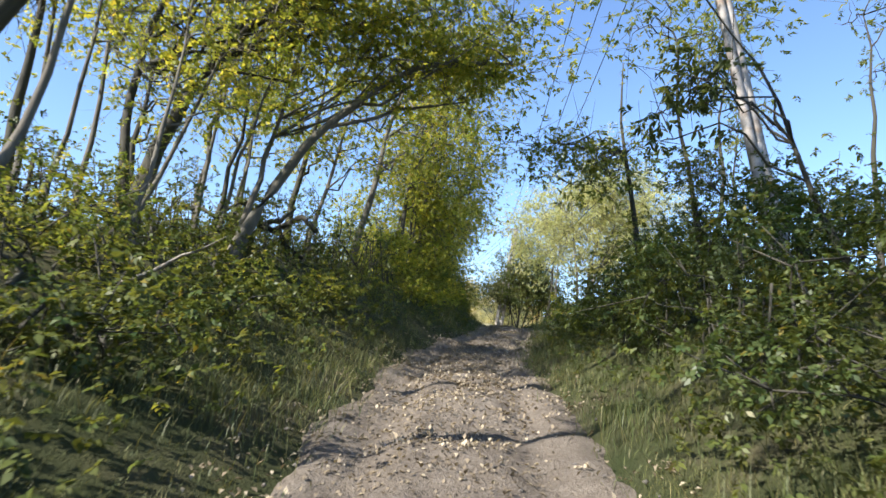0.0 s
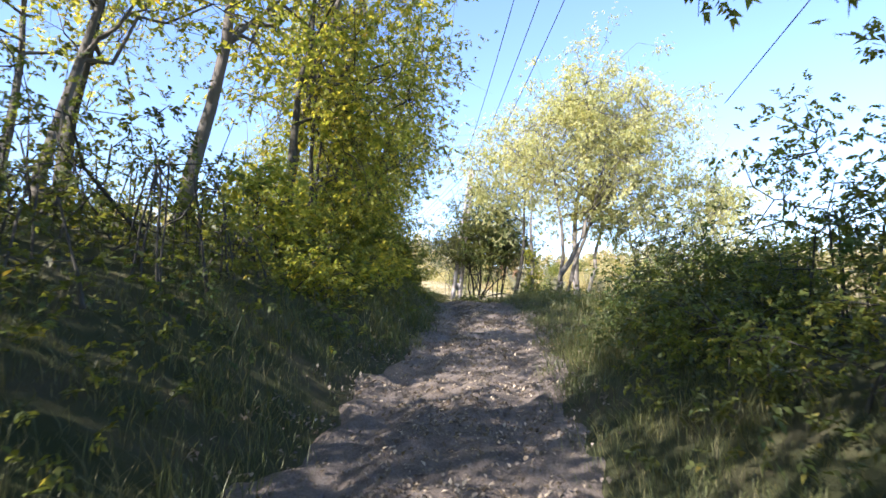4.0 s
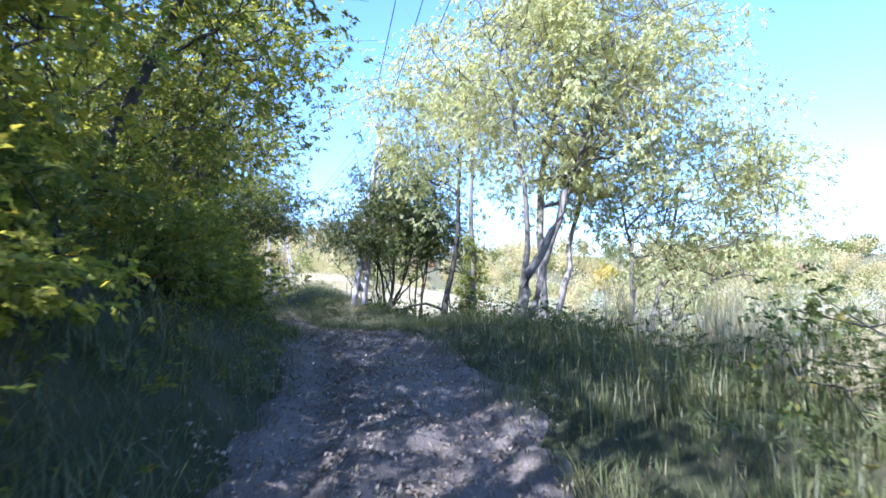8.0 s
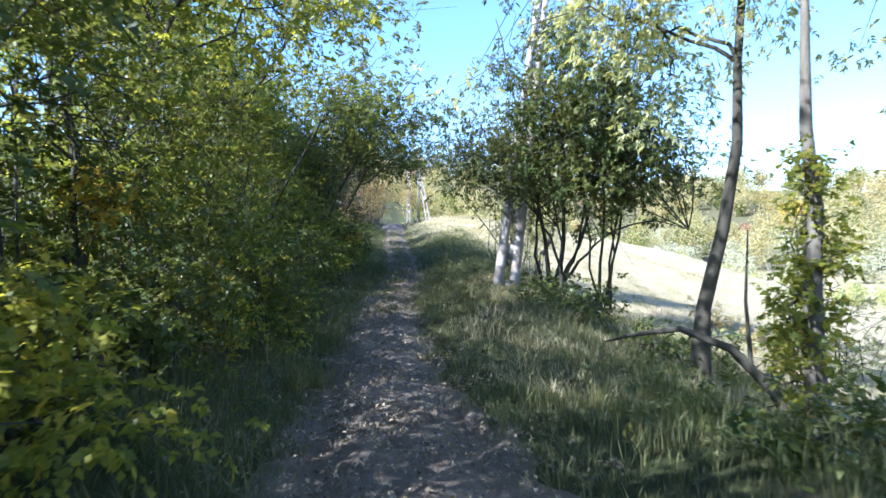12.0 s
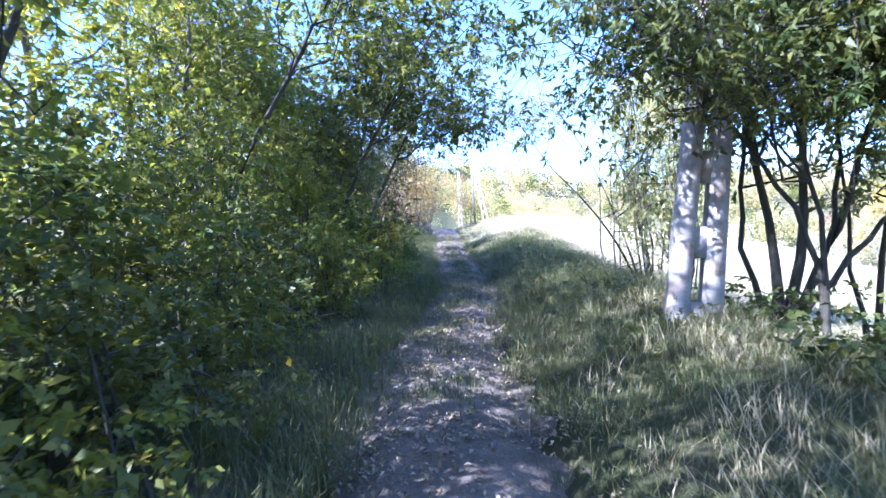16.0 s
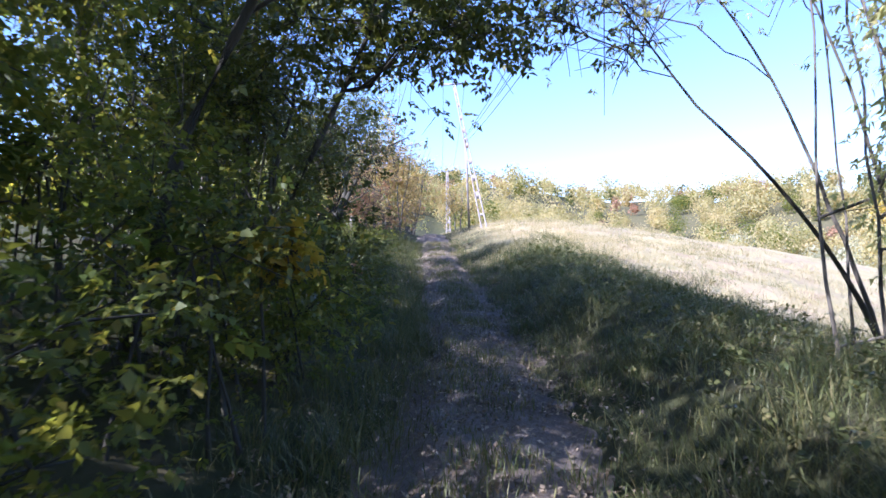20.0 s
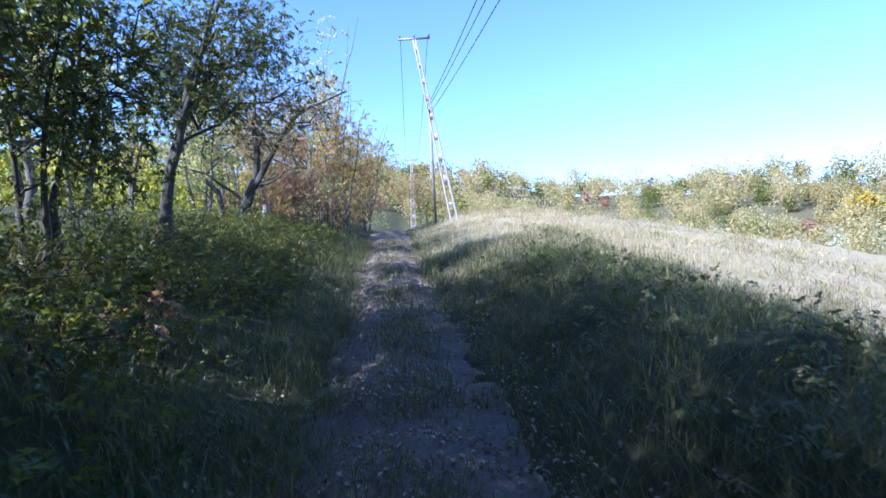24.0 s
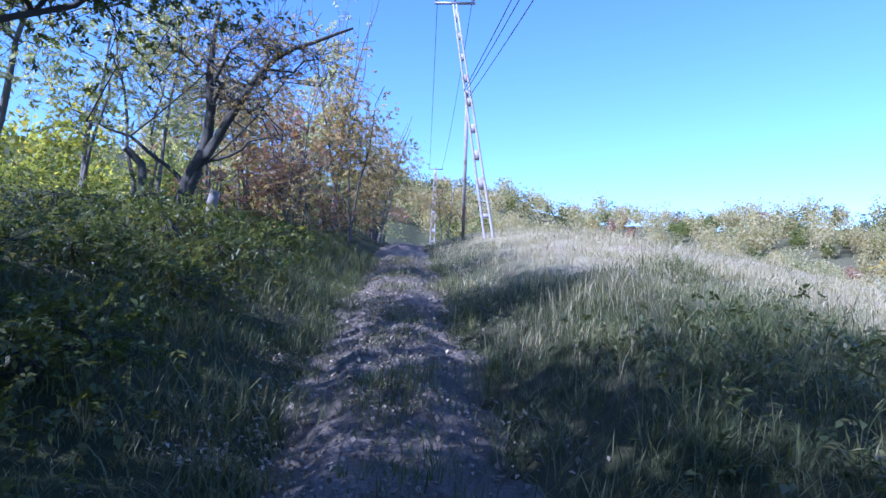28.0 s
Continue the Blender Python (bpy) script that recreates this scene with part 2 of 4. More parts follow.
def soil_material(name, stops, stones=0.5):
    m, nt, bs = nodes_of(name)
    a, b, c = noise_of(nt, 0.7, 5.0), noise_of(nt, 7.0, 8.0, 0.7), noise_of(nt, 45.0, 4.0, 0.7)
    col = mixed(nt, 0.5, ramp(nt, stops, a), ramp(nt, stops, b))
    col = mixed(nt, stones * 0.6, col, ramp(nt, [(0.35, (0.06, 0.05, 0.04)), (0.6, (0.26, 0.23, 0.19)), (0.72, (0.42, 0.39, 0.34))], c))
    nt.links.new(col, bs.inputs["Base Color"])
    bs.inputs["Roughness"].default_value = 0.95
    bs.inputs["Specular IOR Level"].default_value = 0.12
    h = mixed(nt, 0.5, b, c)
    bumped(nt, bs, h, 1.0, 0.07)
    return m


SOIL = soil_material("track_soil", [(0.3, (0.075, 0.06, 0.045)), (0.5, (0.17, 0.14, 0.105)), (0.7, (0.33, 0.285, 0.225))], 0.6)


def meadow_material():
    """Straw-coloured open meadow, and a darker brown-green where plants grow thickly along the track and below the far
    woods.
    """
    m = soil_material("meadow_ground", [(0.25, (0.20, 0.22, 0.08)), (0.40, (0.36, 0.33, 0.15)), (0.52, (0.48, 0.41, 0.23)), (0.62, (0.36, 0.25, 0.17)), (0.74, (0.50, 0.43, 0.26))], 0.3)
    nt = m.node_tree
    bs = nt.nodes["Principled BSDF"]
    straw = bs.inputs["Base Color"].links[0].from_socket
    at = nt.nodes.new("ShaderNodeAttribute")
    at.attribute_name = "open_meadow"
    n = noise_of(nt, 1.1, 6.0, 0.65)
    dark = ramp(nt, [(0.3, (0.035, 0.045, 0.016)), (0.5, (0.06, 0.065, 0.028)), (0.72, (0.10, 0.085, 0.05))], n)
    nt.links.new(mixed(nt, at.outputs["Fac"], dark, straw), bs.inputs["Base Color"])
    return m


MEADOW = meadow_material()
STONE = soil_material("stone", [(0.3, (0.10, 0.09, 0.08)), (0.7, (0.24, 0.22, 0.19))], 0.3)
LITTER = leaf_material("fallen_leaf", [(0.0, (0.09, 0.065, 0.04)), (0.6, (0.24, 0.19, 0.12)), (1.0, (0.50, 0.43, 0.30))], 0.7, 0.1)


def plain(name, col, rough=0.6, metal=0.0):
    m, nt, bs = nodes_of(name)
    n = noise_of(nt, 14.0)
    nt.links.new(mixed(nt, n, tuple(c * 0.75 for c in col), tuple(min(1, c * 1.2) for c in col)), bs.inputs["Base Color"])
    bs.inputs["Roughness"].default_value, bs.inputs["Metallic"].default_value = rough, metal
    return m


CABLE = plain("cable_black", (0.03, 0.03, 0.035), 0.5)
PORCELAIN = plain("insulator_brown", (0.16, 0.09, 0.06), 0.25)
STEEL = plain("galvanised_steel", (0.22, 0.22, 0.23), 0.5, 0.7)

# ---------------------------------------------------------------- the lie of the land
# along the track: y, x of its middle, height
LINE = np.array([
    (-90, 2.0, -7.0), (-20, 0.6, -3.0), (-6, 0.1, -1.0), (0.0, 0.0, 0.0), (4.86, 0.13, 0.81), (8.22, 0.32, 1.25), (12.97, 0.45, 1.56),
    (15.63, 0.92, 1.89), (18.22, 1.52, 2.17), (20.97, 2.06, 2.43), (23.66, 2.52, 2.70), (26.43, 2.80, 3.00), (29.19, 2.78, 3.22),
    (31.79, 2.74, 3.23), (34.17, 2.52, 3.17), (37.89, 1.89, 2.97), (41.96, 1.44, 3.05), (46.5, 0.85, 3.22), (50.36, 0.75, 3.30),
    (56.0, 0.58, 3.47), (61.6, 0.05, 3.72), (66.0, -0.45, 4.10), (72.0, -1.25, 4.70), (80.0, -2.1, 5.55), (90.0, -3.2, 6.3), (110, -5, 6.9), (200, -12, 7.5), (900, -60, 8.0)])
_ys = np.arange(-95, 900, 0.25)
_k = np.hanning(15) / np.hanning(15).sum()
_xs = np.interp(_ys, LINE[:, 0], LINE[:, 1])
_zs = np.interp(_ys, LINE[:, 0], LINE[:, 2])
_xs[10:-10], _zs[10:-10] = np.convolve(_xs, _k, "same")[10:-10], np.convolve(_zs, _k, "same")[10:-10]


def mid_x(y):
    return np.interp(y, _ys, _xs)


def mid_z(y):
    return np.interp(y, _ys, _zs)


def wave(x, y, s, seed=0.0):
    """Soft random relief, about -1 to 1."""
    a = np.sin(x / s * 2.1 + 1.3 * np.sin(y / s * 1.7 + seed) + seed) + np.sin(y / s * 2.6 + 1.1 * np.sin(x / s * 2.3 - seed) + 2 * seed)
    return 0.5 * a


# cross-section: at y, the height over the track at so far to the left and to the right
LEFT_D = np.array([0, 1.25, 2.0, 3.0, 4.5, 7.0, 14.0, 40.0, 400.0])
LEFT = [(-90, (0, 0, .25, .7, 1.4, 1.9, 2.5, 5, 30)), (8, (0, 0, .25, .7, 1.4, 1.9, 2.5, 5, 30)), (14, (0, 0.05, .6, 1.3, 1.9, 2.2, 2.6, 5, 30)),
        (30, (0, 0.05, .6, 1.2, 1.8, 2.1, 2.6, 5, 30)), (40, (0, 0, .25, .6, 1.1, 1.5, 2.0, 4, 30)), (58, (0, 0, .3, .8, 1.4, 1.7, 2.0, 4, 30)),
        (66, (0, 0, .3, .75, 1.25, 1.6, 2.0, 4, 30)), (80, (0, 0, .3, .7, 1.1, 1.4, 1.8, 4, 30)), (900, (0, 0, .3, .6, 1, 1.5, 2.0, 4, 30))]
RIGHT_D = np.array([0, 1.25, 2.0, 3.0, 4.5, 7.0, 12.0, 25.0, 45.0])
RIGHT = [(-90, (0, 0, .25, .8, 1.5, 1.9, 1.8, 1.0, 0)), (10, (0, 0, .25, .8, 1.6, 1.9, 1.6, 0.4, -1)), (17, (0, 0, .2, .5, .8, .8, .3, -1, -3)),
         (22, (0, 0, .12, .15, 0, -.3, -.8, -2, -4)), (30, (0, 0, .08, .05, -.1, -.5, -1.2, -2.5, -5)), (36, (0, 0, .05, -.02, -.25, -1.0, -2.0, -3.4, -6)), (44, (0, 0, .14, .2, -.15, -.9, -1.9, -4.2, -8.5)),
         (52, (0, 0, .36, .5, .0, -.9, -1.9, -4.4, -9.0)), (62, (0, 0, .38, .6, .25, -.5, -1.7, -4.6, -9.5)), (72, (0, 0, .3, .5, .6, .4, -.5, -3.6, -9.5)),
         (84, (0, 0, .25, .5, .7, .7, .1, -2.6, -9)), (110, (0, 0, .2, .3, .3, .2, -.6, -3.4, -9.5)), (900, (0, 0, .2, .3, .3, .2, -.6, -3.4, -9.5))]


def section(table, dist, at, d, y):
    ys = np.array([r[0] for r in table], float)
    prof = np.array([r[1] for r in table], float)
    k = np.clip(np.searchsorted(ys, y) - 1, 0, len(ys) - 2)
    f = np.clip((y - ys[k]) / (ys[k + 1] - ys[k]), 0, 1)
    f = f * f * (3 - 2 * f)
    d = np.clip(d, 0, dist[-1])
    j = np.clip(np.searchsorted(dist, d) - 1, 0, len(dist) - 2)
    g = (d - dist[j]) / (dist[j + 1] - dist[j])
    a = prof[k, j] * (1 - g) + prof[k, j + 1] * g
    b = prof[k + 1, j] * (1 - g) + prof[k + 1, j + 1] * g
    return a * (1 - f) + b * f


def smooth(x, a, b):
    t = np.clip((x - a) / (b - a), 0, 1)
    return t * t * (3 - 2 * t)


def half(y):
    """Half the width of the bare track."""
    return 1.25 - 0.33 * smooth(y, 33, 41)


def ruts(d, y):
    """Wheel ruts and bumps of the track itself."""
    r = -0.09 * (np.exp(-((d - 0.75) / 0.26) ** 2) + np.exp(-((d + 0.75) / 0.26) ** 2))
    return r + 0.030 * wave(d * 2, y, 0.8, 2.0) + 0.03 * wave(d * 2.5, y * 2.2, 0.55, 5.0) + 0.022 * wave(d * 5, y * 4, 0.7, 1.0)


def land(x, y):
    """Height of the ground."""
    x, y = np.asarray(x, float), np.asarray(y, float)
    d = x - mid_x(y)
    h = mid_z(y) + np.where(d < 0, section(LEFT, LEFT_D, 0, -d, y), section(RIGHT, RIGHT_D, 0, d, y))
    off = smooth(np.abs(d), 1.2, 2.5)
    h = h + off * (0.07 * wave(x, y, 1.6) + 0.10 * wave(x, y, 5.0, 1.0) + 0.06 * wave(x, y, 0.75, 7.0) * (1 - smooth(np.abs(d), 7, 11))) + (1 - smooth(np.abs(d), 1.0, 1.5)) * ruts(d, y)
    r = np.hypot(x - 0.0, y - 62.0)
    ahead = np.clip((y - 30) / 60.0, 0, 1)
    h = h + ahead * smooth(r, 95, 330) * (32 + 3 * wave(x, y, 90.0, 3.0) + 2 * wave(x, y, 30.0, 4.0)) * (1 - 0.22 * smooth(x, 50, 200))
    h = h + (1 - ahead) * smooth(r, 80, 330) * 30
    bearing = np.degrees(np.arctan2(x, np.maximum(y - 62, 1.0)))
    h = h + ahead * smooth(r, 170, 310) * (7 * np.exp(-((bearing - 3.5) / 4.0) ** 2) - 1.5 * np.exp(-((bearing - 15.0) / 5.0) ** 2) + 2 * np.exp(-((bearing - 27.0) / 4.0) ** 2))
    return h


def sheet(name, xs, ys, height, material):
    gx, gy = np.meshgrid(xs, ys)
    gz = height(gx, gy)
    v = np.stack([gx, gy, gz], -1).reshape(-1, 3)
    n, m = len(ys), len(xs)
    i, j = np.meshgrid(np.arange(n - 1), np.arange(m - 1), indexing="ij")
    q = np.stack([i * m + j, i * m + j + 1, (i + 1) * m + j + 1, (i + 1) * m + j], -1).reshape(-1, 4)
    return mesh_of(name, v, q, material, True)


def graded(fine0, fine1, step, far0, far1, grow=1.13):
    mid = list(np.arange(fine0, fine1 + 1e-6, step))
    up, s = [fine1], step
    while up[-1] < far1:
        s *= grow
        up.append(up[-1] + s)
    dn, s = [fine0], step
    while dn[-1] > far0:
        s *= grow
        dn.append(dn[-1] - s)
    return np.array(dn[:0:-1] + mid + up[1:])


def ground_height(x, y):
    d = np.abs(x - mid_x(y))
    return land(x, y) - 0.10 * (1 - smooth(d - half(y), -0.1, 0.3))


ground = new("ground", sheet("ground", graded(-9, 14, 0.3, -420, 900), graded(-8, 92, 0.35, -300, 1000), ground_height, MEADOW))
_co = np.empty(len(ground.data.vertices) * 3, dtype=np.float32)
ground.data.vertices.foreach_get("co", _co)
_co = _co.reshape(-1, 3)
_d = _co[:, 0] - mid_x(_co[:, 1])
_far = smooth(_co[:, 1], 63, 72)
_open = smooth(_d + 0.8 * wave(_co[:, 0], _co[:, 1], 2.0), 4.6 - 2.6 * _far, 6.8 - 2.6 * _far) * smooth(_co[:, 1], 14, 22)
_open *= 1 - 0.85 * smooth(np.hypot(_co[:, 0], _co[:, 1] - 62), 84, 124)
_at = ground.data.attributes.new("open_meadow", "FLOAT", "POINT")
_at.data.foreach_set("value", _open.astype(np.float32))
tagged(ground, "grassy sloping meadow ground rising to wooded hills", "ground", kind="structure")

# the track: a strip that follows its middle
_ty = np.arange(-30, 96, 0.14)
_td = np.linspace(-1.5, 1.5, 31)
gd, gy = np.meshgrid(_td, _ty)
gx = gd + mid_x(gy)
gz = land(gx, gy) + 0.012 - 0.14 * smooth(np.abs(gd + 0.16 * wave(gy * 1.0, gd, 1.3) + 0.10 * wave(gy * 3.1, gd * 2, 1.1, 2.0)) - half(gy) + 0.06, -0.08, 0.25)
n_, m_ = gd.shape
i_, j_ = np.meshgrid(np.arange(n_ - 1), np.arange(m_ - 1), indexing="ij")
track = new("dirt_track", mesh_of("dirt_track", np.stack([gx, gy, gz], -1).reshape(-1, 3),
            np.stack([i_ * m_ + j_, i_ * m_ + j_ + 1, (i_ + 1) * m_ + j_ + 1, (i_ + 1) * m_ + j_], -1).reshape(-1, 4), SOIL, True))
tagged(track, "rutted brown dirt track strewn with dry leaves", "dirt track", kind="structure")


def on(x, y, sink=0.0):
    return float(land(np.array(x), np.array(y))) - sink


# ---------------------------------------------------------------- trees and shrubs
def bent(a, b, sag, k=5, r=rng, jitter=0.06):
    """A bent line from a to b that bows by sag upwards."""
    a, b = np.asarray(a, float), np.asarray(b, float)
    t = np.linspace(0, 1, k)[:, None]
    L = np.linalg.norm(b - a)
    p = a + (b - a) * t + np.array([0, 0, 1.0]) * sag * 4 * (t * (1 - t))
    p[1:-1] += r.normal(size=(k - 2, 3)) * jitter * L
    return p


def tree(name, label, x, y, top, crown_r, crown_at, trunk_r, leaf, bark, clumps=40, per=90, size=(0.09, 0.05), spread=0.34,
         stems=1, seed=1, category="tree", droop=0.3, hollow=0.45, lean=(0, 0), limb_r=0.03, fork=0.35, low=None, bare=0.0, group="", lobe=0.27, twigs=1, fine=False, paths=None):
    """A tree: stems that lean to `lean` at their top, limbs to every leaf clump, and a crown of single leaves.
    top: height of the stems; crown_at: middle of the crown from the foot; crown_r: its half sizes; fork: share of the stem below the limbs;
    paths: stems bent by hand instead, each (bends from the foot, radius)."""
    r = np.random.default_rng(seed)
    z = on(x, y, 0.12)
    root = tagged(new(name), label, category, group)
    root.location = (x, y, z)
    wood, lines = Acc(), []
    for bends, rad0 in paths or ():
        bends = np.array([(0, 0, 0), *bends], float)
        f = np.concatenate([[0], np.cumsum(np.linalg.norm(np.diff(bends, axis=0), axis=1))])
        t = np.linspace(0, 1, 15)
        p = np.stack([np.interp(t * f[-1], f, bends[:, k]) for k in range(3)], 1)
        p[1:-1] = 0.25 * p[:-2] + 0.5 * p[1:-1] + 0.25 * p[2:]
        p[1:-1] += r.normal(size=(13, 3)) * 0.003 * top
        rad = rad0 * (1 - 0.82 * t) * (1 + 0.45 * np.exp(-t * 14))
        wood.tube(p, np.maximum(rad, 0.010), 9, 0.04)
        lines.append((p, rad))
    for s in range(0 if paths else stems):
        ang = r.uniform(0, 6.28)
        foot = np.array([np.cos(ang), np.sin(ang), 0]) * (0.0 if stems == 1 else r.uniform(0.1, 0.18 + 0.06 * stems))
        tip = np.array([lean[0], lean[1], top * r.uniform(0.82, 1.05)]) + np.array([np.cos(ang), np.sin(ang), 0]) * (0.25 * top * (stems > 1) * r.uniform(0.4, 1))
        k = 5 if category == "shrub" else 9
        t = np.linspace(0, 1, k)[:, None]
        p = foot + (tip - foot) * np.concatenate([t ** 1.35, t ** 1.35, t], 1)
        p[1:] += np.cumsum(r.normal(size=(k - 1, 3)) * 0.018 * top * [1, 1, 0.3], axis=0) * 0.6
        rad = trunk_r * (r.uniform(0.6, 1) if stems > 1 else 1) * (1 - 0.85 * t[:, 0]) * (1 + 0.5 * np.exp(-t[:, 0] * 14))
        wood.tube(p, np.maximum(rad, 0.012), 5 if category == "shrub" else 9, 0.04)
        lines.append((p, rad))
    part("trunk", wood.mesh("trunk", bark, True), root)
    c, cr = np.array([*crown_at], float), np.array(crown_r, float)
    n_lobes = 4 + clumps // 13
    u = unit(r.normal(size=(n_lobes, 3)))
    lobes = c + u * r.uniform(hollow, 0.85, size=(n_lobes, 1)) * cr
    if low is not None:
        lobes[:, 2] = np.maximum(lobes[:, 2], low + 0.2)
    limbs, ends = Acc(), []
    for q in lobes:
        p, rr = lines[r.integers(len(lines))]
        cand = p[max(1, int(fork * len(p))):]
        reach = np.linalg.norm(q[:2] - cand[:, :2], axis=1)
        k = np.argmin(np.abs(cand[:, 2] - (q[2] - 0.55 * reach)))
        a, ra = cand[k], rr[max(1, int(fork * len(rr))):][k]
        L = np.linalg.norm(q - a)
        line = bent(a, q, 0.05 * L, 6, r, 0.07)
        thick = max(limb_r * 0.6, min(0.62 * ra, 0.05 * L))
        limbs.tube(line, np.linspace(thick, max(0.008, 0.3 * thick), 6), 5 if category != "shrub" else 3, 0.03)
        ends.append(line)
    which = r.integers(n_lobes, size=clumps)
    cl = lobes[which] + r.normal(size=(clumps, 3)) * cr * lobe
    if low is not None:
        cl[:, 2] = np.maximum(cl[:, 2], low + 0.25 * r.uniform(size=clumps))
    for q, k in zip(cl, which):
        near = ends[k][2:]
        a = near[np.argmin(np.linalg.norm(near - q, axis=1))]
        L = np.linalg.norm(q - a)
        if category == "shrub":
            limbs.tube(bent(a, q, 0.06 * L, 2, r), [0.009, 0.004], 3)
            continue
        line = bent(a, q, 0.08 * L, 4, r, 0.09)
        limbs.tube(line, np.linspace(max(0.010, limb_r * 0.45 * min(1, L)), 0.005, 4), 3)
        for _ in range(twigs):
            limbs.tube(bent(line[r.integers(1, 4)], q + r.normal(size=3) * spread * 1.4, 0.02, 2, r), [0.007, 0.003], 3)
    tagged(part("branchwork", limbs.mesh("branchwork", bark, True), root), kind="stuff")
    if per:
        keep = cl[r.uniform(size=clumps) >= bare]
        far = category != "shrub" and not fine and abs(x - float(mid_x(y))) > 3.3
        part("crown", leaf_mesh("crown", keep, per, spread, size[0], size[1], leaf, droop, 0.5, r, fine, far), root)
    return root


def shrub(x, y, rad, high, leaf, n=3200, label="", size=(0.105, 0.066), seed=1, name="shrub", bark=BARK_DARK, wide=None, group="hedge shrubs", gap=0.25, fine=False):
    """A bush from the ground up: several stems, twigs and leaves to the foot."""
    r = np.random.default_rng(seed + 5000)
    rad, high = rad * r.uniform(0.75, 1.3), high * r.uniform(0.7, 1.35)
    clumps = max(16, int(24 * rad * high / 1.6))
    return tree(name, label, x, y, high * 0.56, (rad, wide or rad, high * 0.52), (0, 0, high * 0.5), 0.010 + 0.004 * high, leaf, bark, clumps, max(16, int(n * 0.47) // clumps),
                size, gap * 0.92, stems=5, seed=seed, category="shrub", hollow=0.3, fork=0.1, limb_r=0.015, low=0.12, group=group, lobe=0.3, fine=fine)

# ---------------------------------------------------------------- utility poles and cables
def beam(acc, a, b, w, t):
    """A square bar from a to b."""
    a, b = Vector(a), Vector(b)
    m = Matrix.Translation((a + b) / 2) @ (b - a).to_track_quat("Z", "Y").to_matrix().to_4x4()
    acc.box(m, w, t, (b - a).length, 0.02)


def utility_pole(x, y, lean, high, wide, label, arm=1.5, strut=None, turn=0.0, leg=0.17, webs=None):
    """A concrete pole of two converging legs with webs between them, as a ladder."""
    z = on(x, y, 0.25)
    root = tagged(new("utility_pole"), label, "utility pole", "line of utility poles")
    root.location = (x, y, z)
    ax = np.array([np.cos(turn), np.sin(turn), 0])
    top = np.array([lean[0], lean[1], high])
    def at(side, f):
        w = wide * (1 - 0.62 * f)
        return top * f + ax * side * w / 2
    for side in (-1, 1):
        acc = Acc()
        acc.tube([at(side, k / 6) for k in range(7)], np.linspace(leg, leg * 0.62, 7) * 0.72, 4, 0.0, np.pi / 4)
        part("leg", acc.mesh("leg", CONCRETE), root)
    f = 0.0
    for f, tall in webs or ((0.115, 0.16), (0.245, 0.42), (0.36, 0.36), (0.47, 0.32), (0.58, 0.3), (0.68, 0.28), (0.77, 0.26), (0.86, 0.26), (0.95, 0.5)):
        acc = Acc()
        c = top * f
        w = wide * (1 - 0.62 * f)
        m = Matrix.Translation(c) @ Matrix.Rotation(turn, 4, "Z")
        acc.box(m, max(0.05, w - leg * (1 - 0.38 * f) + 0.02), leg * 0.8 * (1 - 0.38 * f), tall, 0.01)
        part("web", acc.mesh("web", CONCRETE), root)
    acc = Acc()
    beam(acc, top - ax * arm / 2 + [0, 0, 0.05], top + ax * arm / 2 + [0, 0, 0.05], 0.09, 0.09)
    crossarm = part("crossarm", acc.mesh("crossarm", STEEL), root, "dark steel crossarm")
    for s in (-0.46, 0.0, 0.46):
        acc = Acc()
        p = top + ax * arm * s + [0, 0, 0.08]
        acc.tube([p, p + [0, 0, 0.05], p + [0, 0, 0.07], p + [0, 0, 0.13], p + [0, 0, 0.16]], [0.02, 0.02, 0.05, 0.045, 0.02], 8)
        part("insulator", acc.mesh("insulator", PORCELAIN), crossarm)
    if strut:
        acc = Acc()
        foot = np.array(strut[:3], float)
        join = top * strut[3]
        beam(acc, foot, join, 0.13, 0.13)
        part("strut", acc.mesh("strut", CONCRETE), root)
    return np.array([x, y, z]) + top


P1 = utility_pole(4.75, 8.4, (-1.5, 0.1, 0), 8.2, 0.20, "tall leaning concrete pole with flaking paint among shrubs", turn=0.3, leg=0.12)
P2 = utility_pole(4.1, 46.9, (1.2, 0.45, 0), 8.6, 0.46, "whitish concrete ladder pole beside the dirt track", turn=0.15, leg=0.25, webs=[(0.03 + 0.112 * k, 0.40) for k in range(8)] + [(0.95, 0.7)])
P3 = utility_pole(0.65, 83.0, (-1.55, 0.9, 0), 8.9, 0.31, "pale leaning concrete ladder pole with a strut", leg=0.095, strut=(-1.0, 3.2, -0.1, 0.63))
P4 = utility_pole(-4.2, 125.0, (0.1, 0, 0), 8.5, 0.5, "far concrete pole with a steel crossarm")


def cable(a, b, sag):
    acc = Acc()
    t = np.linspace(0, 1, 28)[:, None]
    p = np.asarray(a) + (np.asarray(b) - np.asarray(a)) * t - np.array([0, 0, 1.0]) * sag * 4 * t * (1 - t)
    acc.tube(p, np.full(28, 0.013), 5)
    tagged(new("power_cable", acc.mesh("power_cable", CABLE, True)), "thin black cable slung between concrete poles", "cable", "power cables")


